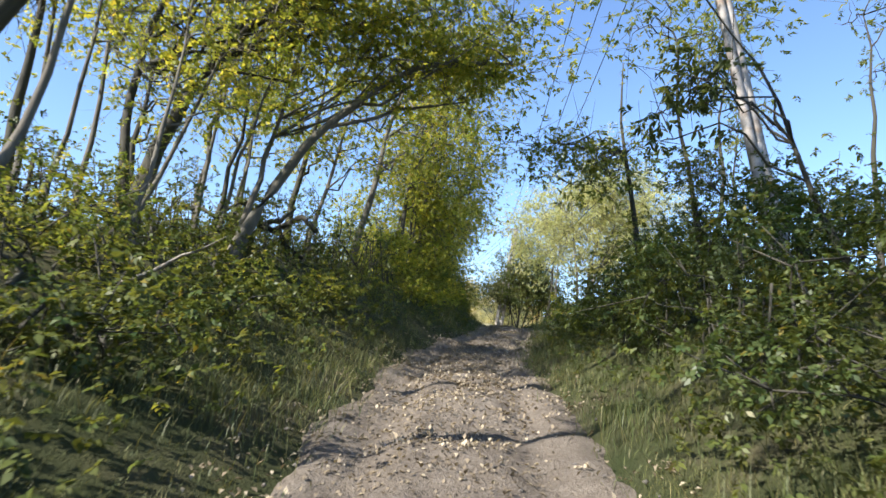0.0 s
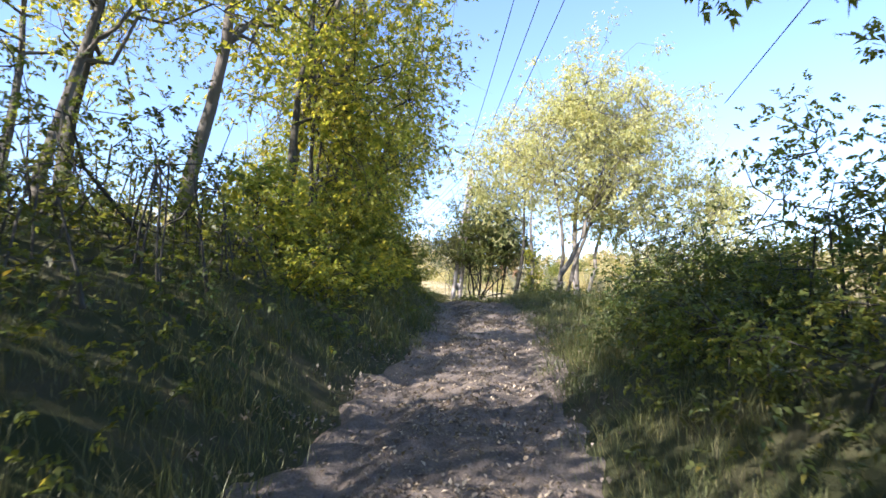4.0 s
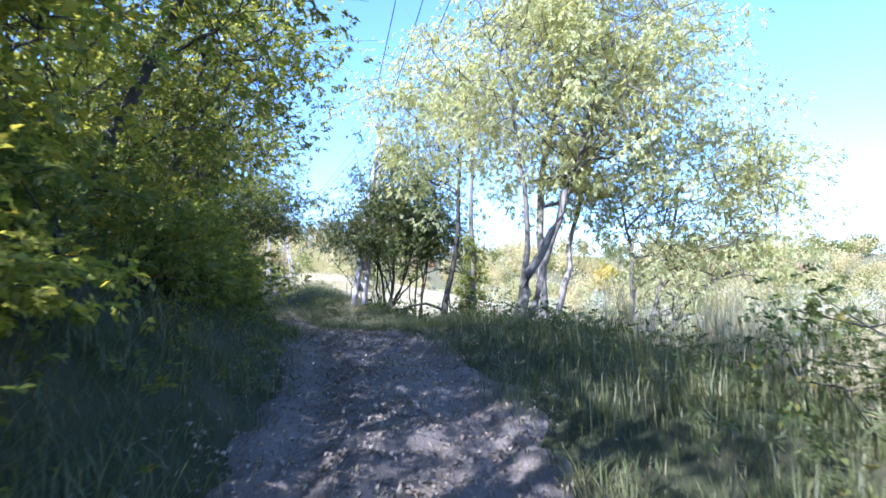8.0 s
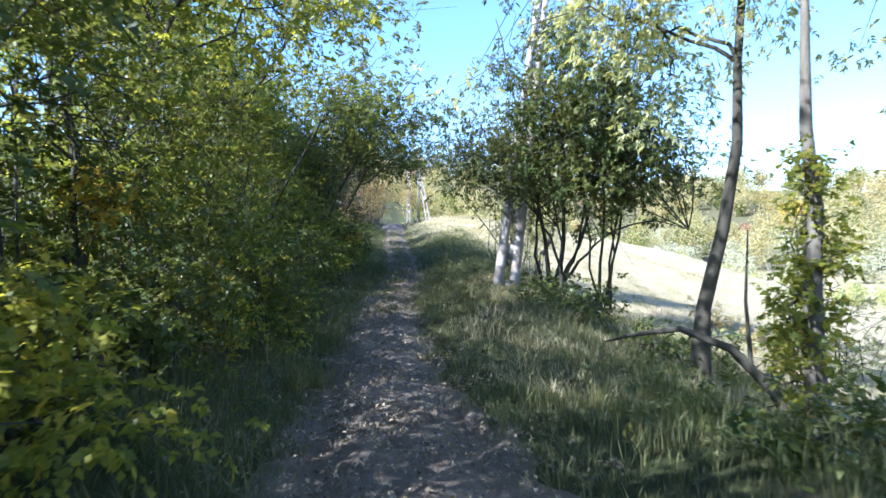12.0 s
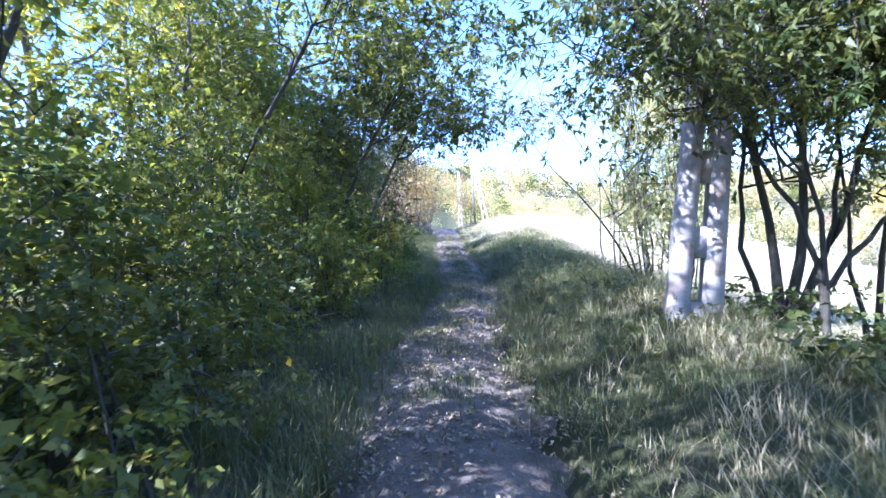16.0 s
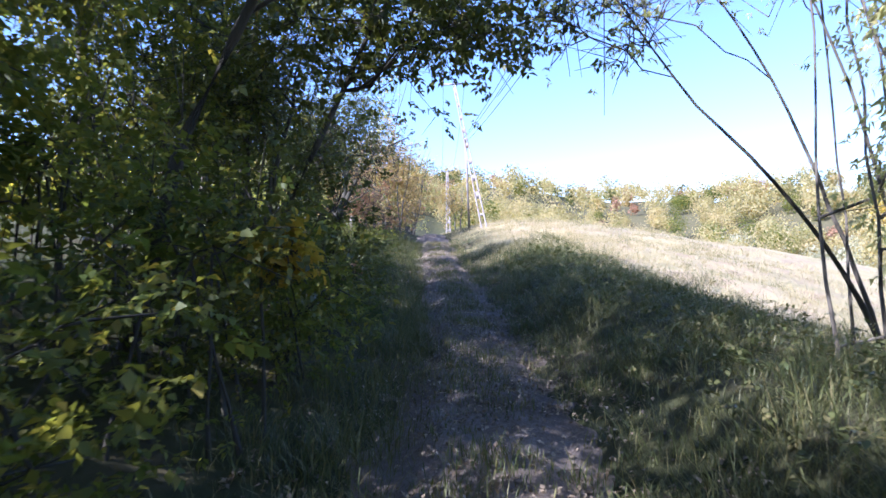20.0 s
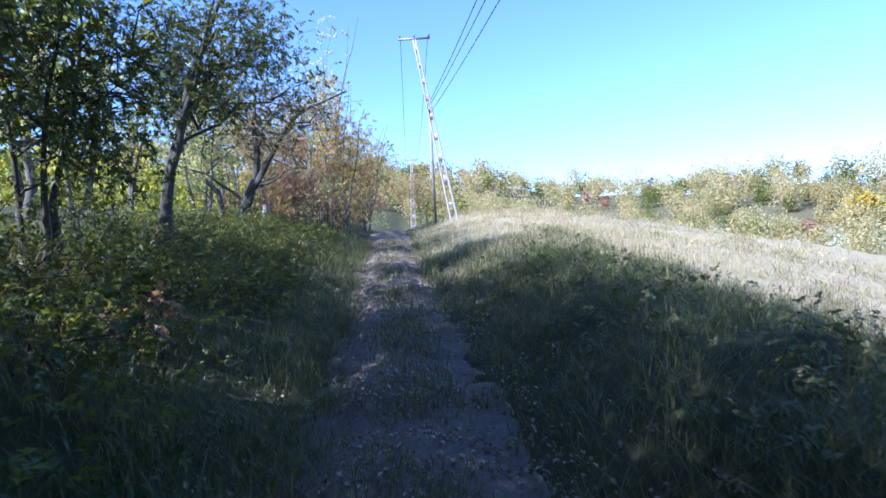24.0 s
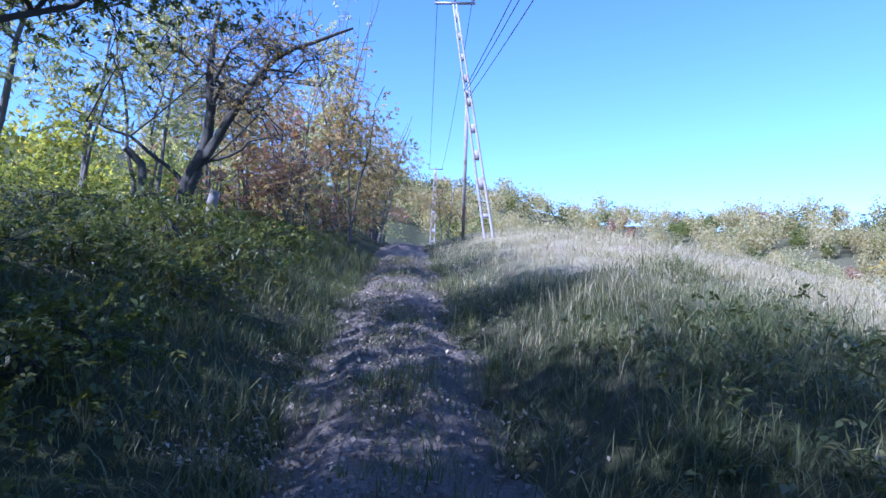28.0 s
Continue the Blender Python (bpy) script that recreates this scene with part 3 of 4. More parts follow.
P0 = P1 + (3.0, -34.0, -1.5)
for a, b in ((P0, P1), (P1, P2)):
    for s in (-0.65, 0.0, 0.65):
        cable(a + [s, 0, 0.22], b + [s, 0, 0.22], 0.7)
P3j = P3 + np.array([0.57, -0.33, -3.3])
for s, dz in ((-0.12, 0.0), (0.0, 0.05), (0.12, -0.15)):
    cable(P2 + [s * 4, 0, 0.1 + dz], P3j + [s, 0, dz], 0.55)
for s in (-0.65, 0.65):
    cable(P3 + [s, 0, 0.22], P4 + [s, 0, 0.22], 0.8)

# ---------------------------------------------------------------- stretch one: sunken wooded track
LEAN_LABEL = "slender grey trunk leaning over the track, yellow-green leaves"
# Trees below y 8, mostly out of view, are added for shade.
for k, (x, y, top, lx, ly, tr, cr, leaf, n) in enumerate([
        (-6.8, 7.0, 9.6, 4.2, 1.0, 0.19, (2.8, 2.6, 1.8), LEAF_GREEN, 66),
        (-6.8, 15.5, 6.8, 0.8, 0.0, 0.10, (2.0, 2.0, 2.4), LEAF_YELLOWING, 18),
        (-5.7, 14.4, 7.0, 0.5, 0.0, 0.08, (1.9, 1.8, 2.2), LEAF_YELLOWING, 18),
        (-3.9, 17.0, 6.6, 1.2, 0.2, 0.08, (1.8, 1.6, 2.4), LEAF_YELLOWING, 24),
        (-6.4, 4.6, 9.8, 4.2, 0.0, 0.14, (2.8, 2.4, 1.7), LEAF_YELLOWING, 66),
        (-5.6, -0.5, 9.4, 3.8, 0.0, 0.15, (2.8, 2.4, 1.8), LEAF_GREEN, 30),
        (-5.9, 2.0, 9.6, 3.8, 0.0, 0.13, (2.8, 2.4, 1.7), LEAF_GREEN, 34),
        (-6.2, -5.0, 8.5, 0.8, 0.0, 0.13, (2.6, 2.4, 2.0), LEAF_GREEN, 14),
        (-9.5, 12.5, 9.0, 0.5, 0.0, 0.13, (2.4, 2.4, 2.8), LEAF_YELLOWING, 18),
        (-3.1, 19.4, 9.6, 2.6, 0.3, 0.13, (2.6, 2.2, 3.3), LEAF_YELLOWING, 66),
        (-5.6, 20.6, 8.6, 1.0, 0.0, 0.14, (2.4, 2.2, 2.8), LEAF_YELLOWING, 24),
        (-8.5, 23.5, 9.5, 0.8, 0.0, 0.13, (2.7, 2.4, 3.2), LEAF_YELLOWING, 34),
        (-11.5, 20.5, 10.0, 0.4, 0.0, 0.14, (2.9, 2.5, 3.4), LEAF_YELLOWING, 36),
        (-2.2, 23.4, 10.4, 2.4, 0.2, 0.14, (2.5, 2.3, 3.6), LEAF_YELLOWING, 66)]):
    tree("tree", LEAN_LABEL, x, y, top, cr, (lx * 0.8, ly * 0.8, top * (0.64 if y > 16 else 0.80)), tr, leaf, BARK_GREY if k % 2 else BARK_DARK, int(n * 2.1), 84, (0.105, 0.06), 0.38, fine=y < 8, seed=20 + k,
         lean=(lx, ly), group="trees along the wooded bank", fork=0.4)
# the two old trunks that arch over the track
tree("tree", "dark old trunk arching over the track, yellowing crown", -5.85, 10.8, 8.5, (3.2, 2.6, 1.9), (4.2, 0.4, 5.6), 0.2, LEAF_YELLOWING, BARK_DARK, 165, 90, (0.095, 0.054), 0.36, seed=18, group="trees along the wooded bank", fork=0.45, hollow=0.3,
     paths=[(((0.25, 0.1, 1.7), (0.7, 0.2, 3.2), (1.7, 0.2, 4.5), (3.0, 0.3, 5.7), (4.8, 0.5, 6.6)), 0.17), (((-0.35, 0.2, 1.6), (-0.5, 0.3, 3.6), (0.2, 0.5, 6.4), (0.9, 0.6, 8.2)), 0.11)])
tree("tree", "grey bent trunk reaching far across the track", -4.1, 11.4, 7.2, (3.0, 2.4, 1.5), (4.2, 0.6, 4.9), 0.15, LEAF_YELLOWING, BARK_GREY, 170, 90, (0.095, 0.054), 0.36, seed=19, group="trees along the wooded bank", fork=0.45, hollow=0.25,
     paths=[(((0.3, 0.1, 1.0), (1.4, 0.1, 2.8), (2.75, 0.2, 4.1), (4.0, 0.4, 4.6), (5.2, 0.6, 4.7)), 0.12), (((0.15, 0.4, 1.4), (0.5, 0.6, 3.4), (0.8, 0.8, 6.4)), 0.07)])
for k, (x, y, top, lx, ly, tr) in enumerate([(-6.2, 9.0, 6.5, 0.8, 0.3, 0.05), (-4.6, 11.6, 6.2, 1.3, 0.1, 0.05), (-5.8, 13.6, 6.8, 0.3, 0.0, 0.06),
                                            (-4.4, 8.4, 5.5, 0.2, 0.5, 0.045), (-7.4, 9.8, 7.5, 0.4, 0.0, 0.06), (-6.5, 17.5, 7, 0.3, 0, 0.06), (-5.2, 6.4, 7.2, 0.9, 0.3, 0.07), (-6.6, 5.4, 7.5, 0.5, 0.2, 0.06), (-7.6, 12.2, 7.5, 0.6, 0, 0.07), (-8.6, 8.2, 8, 0.3, 0, 0.07), (-5.0, 9.6, 6.6, 1.4, 0, 0.05)]):
    tree("sapling", "thin upright sapling trunk with sparse yellowing leaves", x, y, top, (1.2, 1.2, 2.0), (lx, ly, top * 0.72), tr, LEAF_YELLOWING, BARK_GREY, 48, 49, (0.10, 0.056), 0.36,
         seed=50 + k, lean=(lx, ly), group="saplings on the wooded bank")
# right side of the first stretch
for k, (x, y, top, lx, ly, tr, cr, n) in enumerate([
        (4.15, 12.8, 6.2, -0.3, 0.2, 0.085, (1.9, 1.4, 0.75), 64), (4.5, 10.7, 5.6, -0.3, 0.4, 0.07, (1.3, 1.3, 1.4), 26), (4.9, 11.0, 5.8, 0.5, 0.2, 0.06, (1.2, 1.2, 1.4), 26),
        (7.6, 16.0, 6.5, 0.2, 0.0, 0.08, (1.3, 1.4, 1.6), 16), (8.6, 12.0, 7.0, 0.1, 0.0, 0.08, (1.4, 1.4, 1.8), 16), (6.2, 7.5, 6.5, 0.3, 0.0, 0.07, (1.2, 1.4, 1.6), 16)]):
    tree("ash_tree", "slim dark ash trunk with a thin green crown", x, y, top, cr, (lx - 1.0 * (k == 0), ly, top * (0.55 if k == 0 else 0.95)), tr, LEAF_GREEN, BARK_DARK, n, 60, (0.12, 0.05), 0.42,
         seed=70 + k, lean=(lx, ly), group="slim trees on the right bank", fork=0.6)
tree("ash_tree", "young ash with large leaves hanging over the track edge", 4.7, 6.9, 4.2, (0.6, 0.6, 0.4), (-1.95, 0.0, 2.3), 0.045, LEAF_DARK, BARK_DARK, 26, 21, (0.12, 0.045), 0.2, seed=79, lean=(-1.6, -0.2), fine=True, droop=0.7, fork=0.3)
k = 0
for y in np.arange(-2.0, 19.5, 1.15):
    for row in range(3):
        d = (2.9, 4.2, 6.0)[row] + rng.uniform(-0.3, 0.3)
        yy = y + rng.uniform(-0.4, 0.4)
        high = (1.35, 1.9, 1.8)[row] * rng.uniform(0.85, 1.2) * (1 - 0.3 * (y > 16)) * (1.0 + 0.1 * (7.5 < y < 16) * (row > 0))
        if y > 16 and row == 2:
            continue
        shrub(mid_x(yy) + d, yy, 0.85, high, LEAF_DARK if rng.uniform() < 0.7 else LEAF_GREEN, (6200, 8600, 3600)[row], "dense dark green shrub on the track bank", (0.052, 0.028) if row == 0 else (0.062, 0.034) if row == 1 else (0.08, 0.045), seed=100 + k)
        k += 1
# low plants and shrubs on the left bank
for y in np.arange(0.0, 19.0, 1.3):
    for d in (-3.0, -4.4, -5.9, -7.6):
        yy = y + rng.uniform(-0.5, 0.5)
        shrub(mid_x(yy) + d + rng.uniform(-0.4, 0.4), yy, 0.8, rng.uniform(0.9, 1.6) * ((0.5 if d > -3.5 else 0.85 if d > -5 else 1.4) if y < 13 else 1.25), LEAF_DARK if rng.uniform() < (0.7 if d > -3.5 else 0.75) else LEAF_GREEN, 2500,
              "leafy green shrub below thin trunks", (0.066, 0.036), seed=200 + k)
        k += 1
# bushes at the end of the sunken stretch
for j, (x, y) in enumerate([(4.5, 16.3), (4.7, 17.9), (5.1, 19.3), (5.5, 20.9), (6.0, 22.9), (5.3, 17.4), (6.4, 18.6), (5.7, 19.9), (7.3, 20.3), (6.3, 21.7), (8.1, 22.3), (7.2, 23.8), (9.0, 24.6), (7.9, 26.2), (9.6, 27.4)]):
    shrub(x, y, 1.0, 1.45 if y < 21 else 1.15, (LEAF_DARK, LEAF_DARK, LEAF_GREEN)[j % 3], 5200, "round dark green bush beside tall dry grass", (0.06, 0.032), seed=880 + j, group="bushes beside the dry grass")
# fallen trunks
for a, b, rad in (((-5.6, 14.9, 0.95), (-3.1, 14.0, 0.55), 0.10), ((-4.9, 14.2, 0.1), (-3.9, 14.8, 1.25), 0.085), ((-4.8, 13.6, 1.2), (-3.6, 15.0, 0.15), 0.08), ((-6.8, 14.6, 0.9), (-4.2, 14.6, 1.05), 0.06)):
    base = on(a[0], a[1])
    p = bent((a[0], a[1], base + a[2]), (b[0], b[1], base + b[2]), 0.08, 6)
    acc = Acc()
    acc.tube(p, np.linspace(rad, rad * 0.6, 6), 7, 0.06)
    tagged(new("fallen_trunk", acc.mesh("fallen_trunk", BARK_DARK, True)), "dark dead trunk lying tangled on the bank", "log", "tangle of dead trunks")

for k2 in range(46):
    yy = rng.uniform(3, 19)
    xx = float(mid_x(yy)) - rng.uniform(3.4, 7.5)
    z0 = on(xx, yy)
    a = rng.uniform(0, 6.28)
    L = rng.uniform(0.8, 2.4)
    acc = Acc()
    acc.tube(bent((xx, yy, z0 - 0.03), (xx + np.cos(a) * L * 0.7, yy + np.sin(a) * L * 0.7, z0 + rng.uniform(0.3, 1.3) * L * 0.7), 0.08, 5), np.linspace(rng.uniform(0.012, 0.035), 0.005, 5), 5, 0.05)
    tagged(new("dead_branch", acc.mesh("dead_branch", BARK_PALE if k2 % 3 == 0 else BARK_DARK, True)), "dry bare branch sticking out of the bank", "branch", "dead branches on the bank")

acc = Acc()
z0 = on(-1.5, 47.8)
acc.tube(bent((-2.1, 47.5, z0 + 0.30), (-0.85, 48.0, z0 + 0.08), 0.06, 6), np.linspace(0.018, 0.008, 6), 5, 0.05)
acc.tube(bent((-1.5, 47.75, z0 + 0.24), (-1.0, 47.5, z0 + 0.62), 0.02, 4), np.linspace(0.012, 0.004, 4), 4, 0.05)
acc.tube(bent((-1.3, 47.8, z0 + 0.18), (-1.35, 48.1, z0 - 0.03), 0.02, 4), np.linspace(0.012, 0.006, 4), 4, 0.05)
tagged(new("dead_branch", acc.mesh("dead_branch", BARK_PALE, True)), "forked pale dead branch at the hedge foot", "branch", "dead branches on the bank")

# ---------------------------------------------------------------- stretch two: bank and hedge, willows
for y in np.arange(19.0, 57.0, 1.15):
    for row in range(3 if y > 34 else 2):
        yy = y + rng.uniform(-0.4, 0.4)
        far = smooth(yy, 33, 38)
        d = -((2.5, 3.9, 5.4)[row] - 0.35 * far) + rng.uniform(-0.2, 0.2)
        high = (0.9, 1.5, 1.9)[row] * rng.uniform(0.85, 1.2) + (1.3, 1.6, 1.7)[row] * far * (0.55 + 0.45 * smooth(yy, 44, 50))
        leaf = ((LEAF_GREEN, LEAF_YELLOWING, LEAF_GREEN, LEAF_GREEN) if y < 31 else (LEAF_GREEN, LEAF_YELLOWING, LEAF_DARK, LEAF_GREEN) if y < 40 else (LEAF_GREEN, LEAF_DARK, LEAF_DARK, LEAF_GREEN))[rng.integers(4)]
        shrub(mid_x(yy) + d, yy, 0.85, high, leaf, (5600, 4000, 1900)[row], "dense green hedge shrub turning yellow", ((0.068, 0.042), (0.092, 0.055), (0.13, 0.08))[row], seed=300 + k, wide=0.95)
        k += 1
for j, (x, y, top, lx, cr, leaf, n) in enumerate([
        (-2.0, 21.5, 8.0, 1.2, (2.0, 2.2, 3.4), LEAF_YELLOWING, 60), (-1.2, 25.0, 8.5, 1.0, (2.0, 2.2, 3.5), LEAF_YELLOWING, 60), (-0.9, 28.0, 8.2, 2.2, (2.2, 2.2, 2.8), LEAF_GREEN, 66),
        (-1.0, 31.5, 8.0, 2.2, (2.2, 2.2, 2.6), LEAF_YELLOWING, 66), (-1.5, 35.0, 7.4, 2.4, (2.1, 2.2, 2.0), LEAF_GREEN, 60), (-2.6, 39.0, 7.6, 3.0, (2.3, 2.2, 1.7), LEAF_YELLOWING, 64), (-3.2, 43.3, 7.6, 3.6, (2.7, 2.3, 1.5), LEAF_GREEN, 60),
        (-3.0, 48.5, 7.2, 3.2, (2.4, 2.2, 1.6), LEAF_GREEN, 50), (-2.3, 52.4, 7.0, 3.8, (2.5, 2.2, 1.5), LEAF_DARK, 80), (-2.2, 55.6, 6.6, 3.2, (2.3, 2.0, 1.7), LEAF_DARK, 84), (-3.2, 58.4, 6.2, 1.2, (2.1, 2.0, 1.9), LEAF_DARK, 74)]):
    tree("tree", "leafy hedgerow tree overhanging the dirt track", x, y, top, cr, (lx * 0.7, 0, top * (0.60 if y < 27 else 0.70)), 0.065 if 36 < y < 60 else 0.11, leaf, BARK_DARK, int(n * 1.3), 85, (0.115, 0.066), 0.42, seed=700 + j,
         lean=(lx, 0.2), group="hedgerow trees", fork=0.3, low=(3.6 if 38 < y < 57 else 1.9) if y > 27 else None)

for j, y in enumerate(np.arange(23.0, 43.0, 2.1)):
    tall = 5.6 - 0.9 * float(smooth(y, 36, 42))
    tree("tree", "small bushy hedge tree with green and yellow leaves", float(mid_x(y)) - 4.0 + 0.3 * (j % 2), y, tall, (1.6, 1.5, tall * 0.44), (0.3, 0, tall * 0.56), 0.07, (LEAF_GREEN if y > 28 else LEAF_YELLOWING, LEAF_GREEN if y > 32 else LEAF_YELLOWING, LEAF_DARK if y > 30 else LEAF_YELLOWING)[j % 3], BARK_DARK, 96 if y < 36 else 64, 77, (0.10, 0.058), 0.36,
         stems=2, seed=1300 + j, group="hedgerow trees", fork=0.15, hollow=0.4, low=0.8)
# The first is unseen, added for shade; the others also shade hedge and mound.
for j, (x, y, top, at, leaf, n) in enumerate([(-9.2, -8.0, 10.0, 0.7, LEAF_GREEN, 60), (-5.4, 42.5, 9.6, 0.66, LEAF_YELLOWING, 90), (-5.0, 45.6, 9.0, 0.60, LEAF_YELLOWING, 76), (-6.4, 48.6, 9.2, 0.58, LEAF_YELLOWING, 80), (-8.6, 46.4, 10.0, 0.66, LEAF_YELLOWING, 70), (-5.2, 51.8, 8.6, 0.62, LEAF_GREEN, 100), (-7.6, 53.4, 9.4, 0.6, LEAF_YELLOWING, 80)]):
    tree("tree", "tall thin-stemmed tree with a high leafy crown", x, y, top, (2.4, 2.3, 2.6), (0.4, 0, top * at), 0.10, leaf, BARK_GREY, n, 63, (0.14, 0.08), 0.38, seed=760 + j, lean=(0.6, 0), group="tall trees behind the hedge", fork=0.4)
# Added behind the hedge for the shade they cast on bank and verge.
for j, (x, y, top) in enumerate([(-5.6, 57.0, 7.8), (-7.8, 55.6, 8.2), (-6.2, 60.2, 7.2), (-4.9, 54.0, 8.0), (-7.0, 63.4, 5.8)]):
    tree("tree", "tall leafy tree behind the hedge", x, y, top, (2.4, 2.4, top * 0.28), (0.3, 0, top * 0.66), 0.13, LEAF_GREEN, BARK_GREY, 90, 56, (0.16, 0.09), 0.42, seed=780 + j, lean=(0.6, 0), group="tall trees behind the hedge", fork=0.3)
WILLOW_LABEL = "tall multi-stemmed willow with pale yellow-green leaves"
tree("willow_tree", WILLOW_LABEL, 6.8, 33.9, 10.5, (4.3, 3.0, 3.9), (2.2, 0.4, 6.9), 0.19, LEAF_WILLOW, BARK_GREY, 400, 168, (0.115, 0.045), 0.36, seed=800, droop=0.9, group="willow trees", fork=0.35, hollow=0.5, limb_r=0.035,
     paths=[(((0.25, 0.0, 0.9), (0.65, 0.0, 1.8), (1.4, 0.1, 3.2), (2.0, 0.2, 4.6), (2.9, 0.4, 7.4)), 0.135), (((0.5, 0.5, 1.2), (0.75, 0.6, 3.0), (0.5, 0.8, 5.5), (0.2, 0.8, 8.2)), 0.10),
            (((0.9, 0.6, 0.8), (1.5, 0.8, 2.8), (2.6, 1.0, 5.0), (4.2, 1.0, 7.0)), 0.11)])
tree("willow_tree", WILLOW_LABEL, 8.5, 36.0, 10.8, (3.4, 2.8, 3.6), (0.7, 0.3, 7.6), 0.17, LEAF_WILLOW, BARK_PALE, 240, 168, (0.115, 0.045), 0.36, seed=801, droop=0.9, group="willow trees", fork=0.4, hollow=0.5, limb_r=0.035,
     paths=[(((-0.1, 0.0, 2.4), (0.05, 0.1, 5.2), (0.7, 0.2, 7.6), (1.0, 0.3, 10.0)), 0.16), (((0.6, 0.2, 1.6), (1.2, 0.4, 4.0), (2.2, 0.5, 7.4)), 0.12)])
tree("willow_tree", "low spreading willow with crooked pale stems", 11.2, 34.9, 7.6, (3.2, 2.8, 2.9), (1.7, 0.0, 4.6), 0.15, LEAF_WILLOW, BARK_GREY, 240, 161, (0.115, 0.045), 0.36, seed=802, droop=0.9, group="willow trees", fork=0.25, hollow=0.4, low=1.2,
     paths=[(((0.4, 0.0, 0.8), (0.9, 0.1, 1.8), (2.2, 0.2, 2.7), (3.8, 0.2, 3.2)), 0.13), (((0.2, 0.3, 1.4), (0.9, 0.4, 3.4), (1.5, 0.5, 5.6)), 0.10), (((-0.4, 0.3, 1.4), (-0.3, 0.4, 3.4), (-0.6, 0.5, 5.8)), 0.08)])
tree("willow_tree", "slim upright willow with a pale yellow crown", 6.3, 39.4, 9.6, (2.6, 2.2, 3.0), (0.0, 0, 7.4), 0.11, LEAF_WILLOW, BARK_DARK, 170, 154, (0.115, 0.045), 0.36, seed=819, lean=(0.2, 0.2), droop=0.9, group="willow trees", fork=0.4)
tree("ivy_tree", "slim bare trunk wrapped in bright green ivy", 6.75, 37.3, 7.6, (0.40, 0.40, 1.7), (0.15, 0.1, 1.6), 0.12, LEAF_YELLOWING, BARK_GREY, 60, 63, (0.08, 0.06), 0.16, seed=820, lean=(0.5, 0.8), hollow=0.5, fork=0.05)
tree("tree", "dark green locust tree with several crooked stems", 5.35, 47.3, 8.2, (3.3, 2.4, 2.9), (0.6, -0.3, 4.8), 0.08, LEAF_DARK, BARK_DARK, 350, 154, (0.13, 0.052), 0.36, seed=830, hollow=0.35, fork=0.15, droop=0.6, low=1.1,
     paths=[(((0.0, 0.0, 1.2), (-0.3, -0.1, 3.0), (-0.9, -0.2, 5.4), (-1.4, -0.3, 7.6)), 0.065), (((0.4, 0.2, 1.0), (0.5, 0.1, 3.0), (0.3, 0.0, 5.6), (0.6, 0.0, 8.0)), 0.07), (((0.5, -0.2, 0.7), (1.3, -0.3, 1.7), (2.6, -0.5, 2.2), (3.6, -0.6, 1.9)), 0.05),
            (((0.7, 0.1, 1.1), (1.4, 0.0, 3.2), (2.0, 0.0, 5.6), (2.3, 0.0, 7.4)), 0.06), (((-0.3, 0.3, 1.0), (-0.2, 0.4, 3.0), (0.0, 0.5, 6.0)), 0.045), (((0.9, 0.3, 1.3), (1.2, 0.5, 3.6), (1.1, 0.6, 6.0)), 0.05)])
tree("tree", "dark thin-stemmed locust beside a concrete pole", 7.0, 48.2, 7.0, (2.2, 1.9, 2.4), (0.2, 0, 4.4), 0.055, LEAF_DARK, BARK_DARK, 120, 112, (0.105, 0.034), 0.38, stems=5, seed=831, hollow=0.35, fork=0.3, droop=0.6)
tree("tree", "leafy locust bough beside a concrete pole", 5.6, 46.5, 6.0, (1.5, 1.2, 1.1), (-2.2, -0.8, 3.5), 0.05, LEAF_DARK, BARK_DARK, 70, 98, (0.10, 0.034), 0.32, seed=829, hollow=0.3, fork=0.35, droop=0.7, low=2.0,
     paths=[(((-0.1, 0.1, 1.4), (-0.7, 0.2, 2.6), (-1.6, -0.4, 3.4), (-2.6, -0.9, 3.7)), 0.045), (((0.0, 0.1, 1.6), (-0.3, 0.2, 3.6), (-0.8, 0.0, 6.0)), 0.04)])
tree("tree", "thick clump of upright stems with narrow silvery leaves", 5.2, 53.4, 5.8, (1.2, 1.1, 2.8), (0.3, 0, 3.2), 0.026, LEAF_WILLOW, BARK_GREY, 250, 140, (0.095, 0.028), 0.28, stems=16, seed=832, hollow=0.3, fork=0.15, droop=1.0)
tree("tree", "dark leaning trunk with a thin leafy top", 5.5, 52.6, 6.4, (1.3, 1.2, 1.6), (1.2, 0, 4.8), 0.10, LEAF_DARK, BARK_DARK, 50, 77, (0.09, 0.03), 0.32, seed=833, fork=0.4,
     paths=[(((0.25, 0.0, 0.8), (0.75, 0.05, 1.7), (1.1, 0.1, 2.9), (1.3, 0.1, 4.4), (1.5, 0.1, 6.0)), 0.12)])
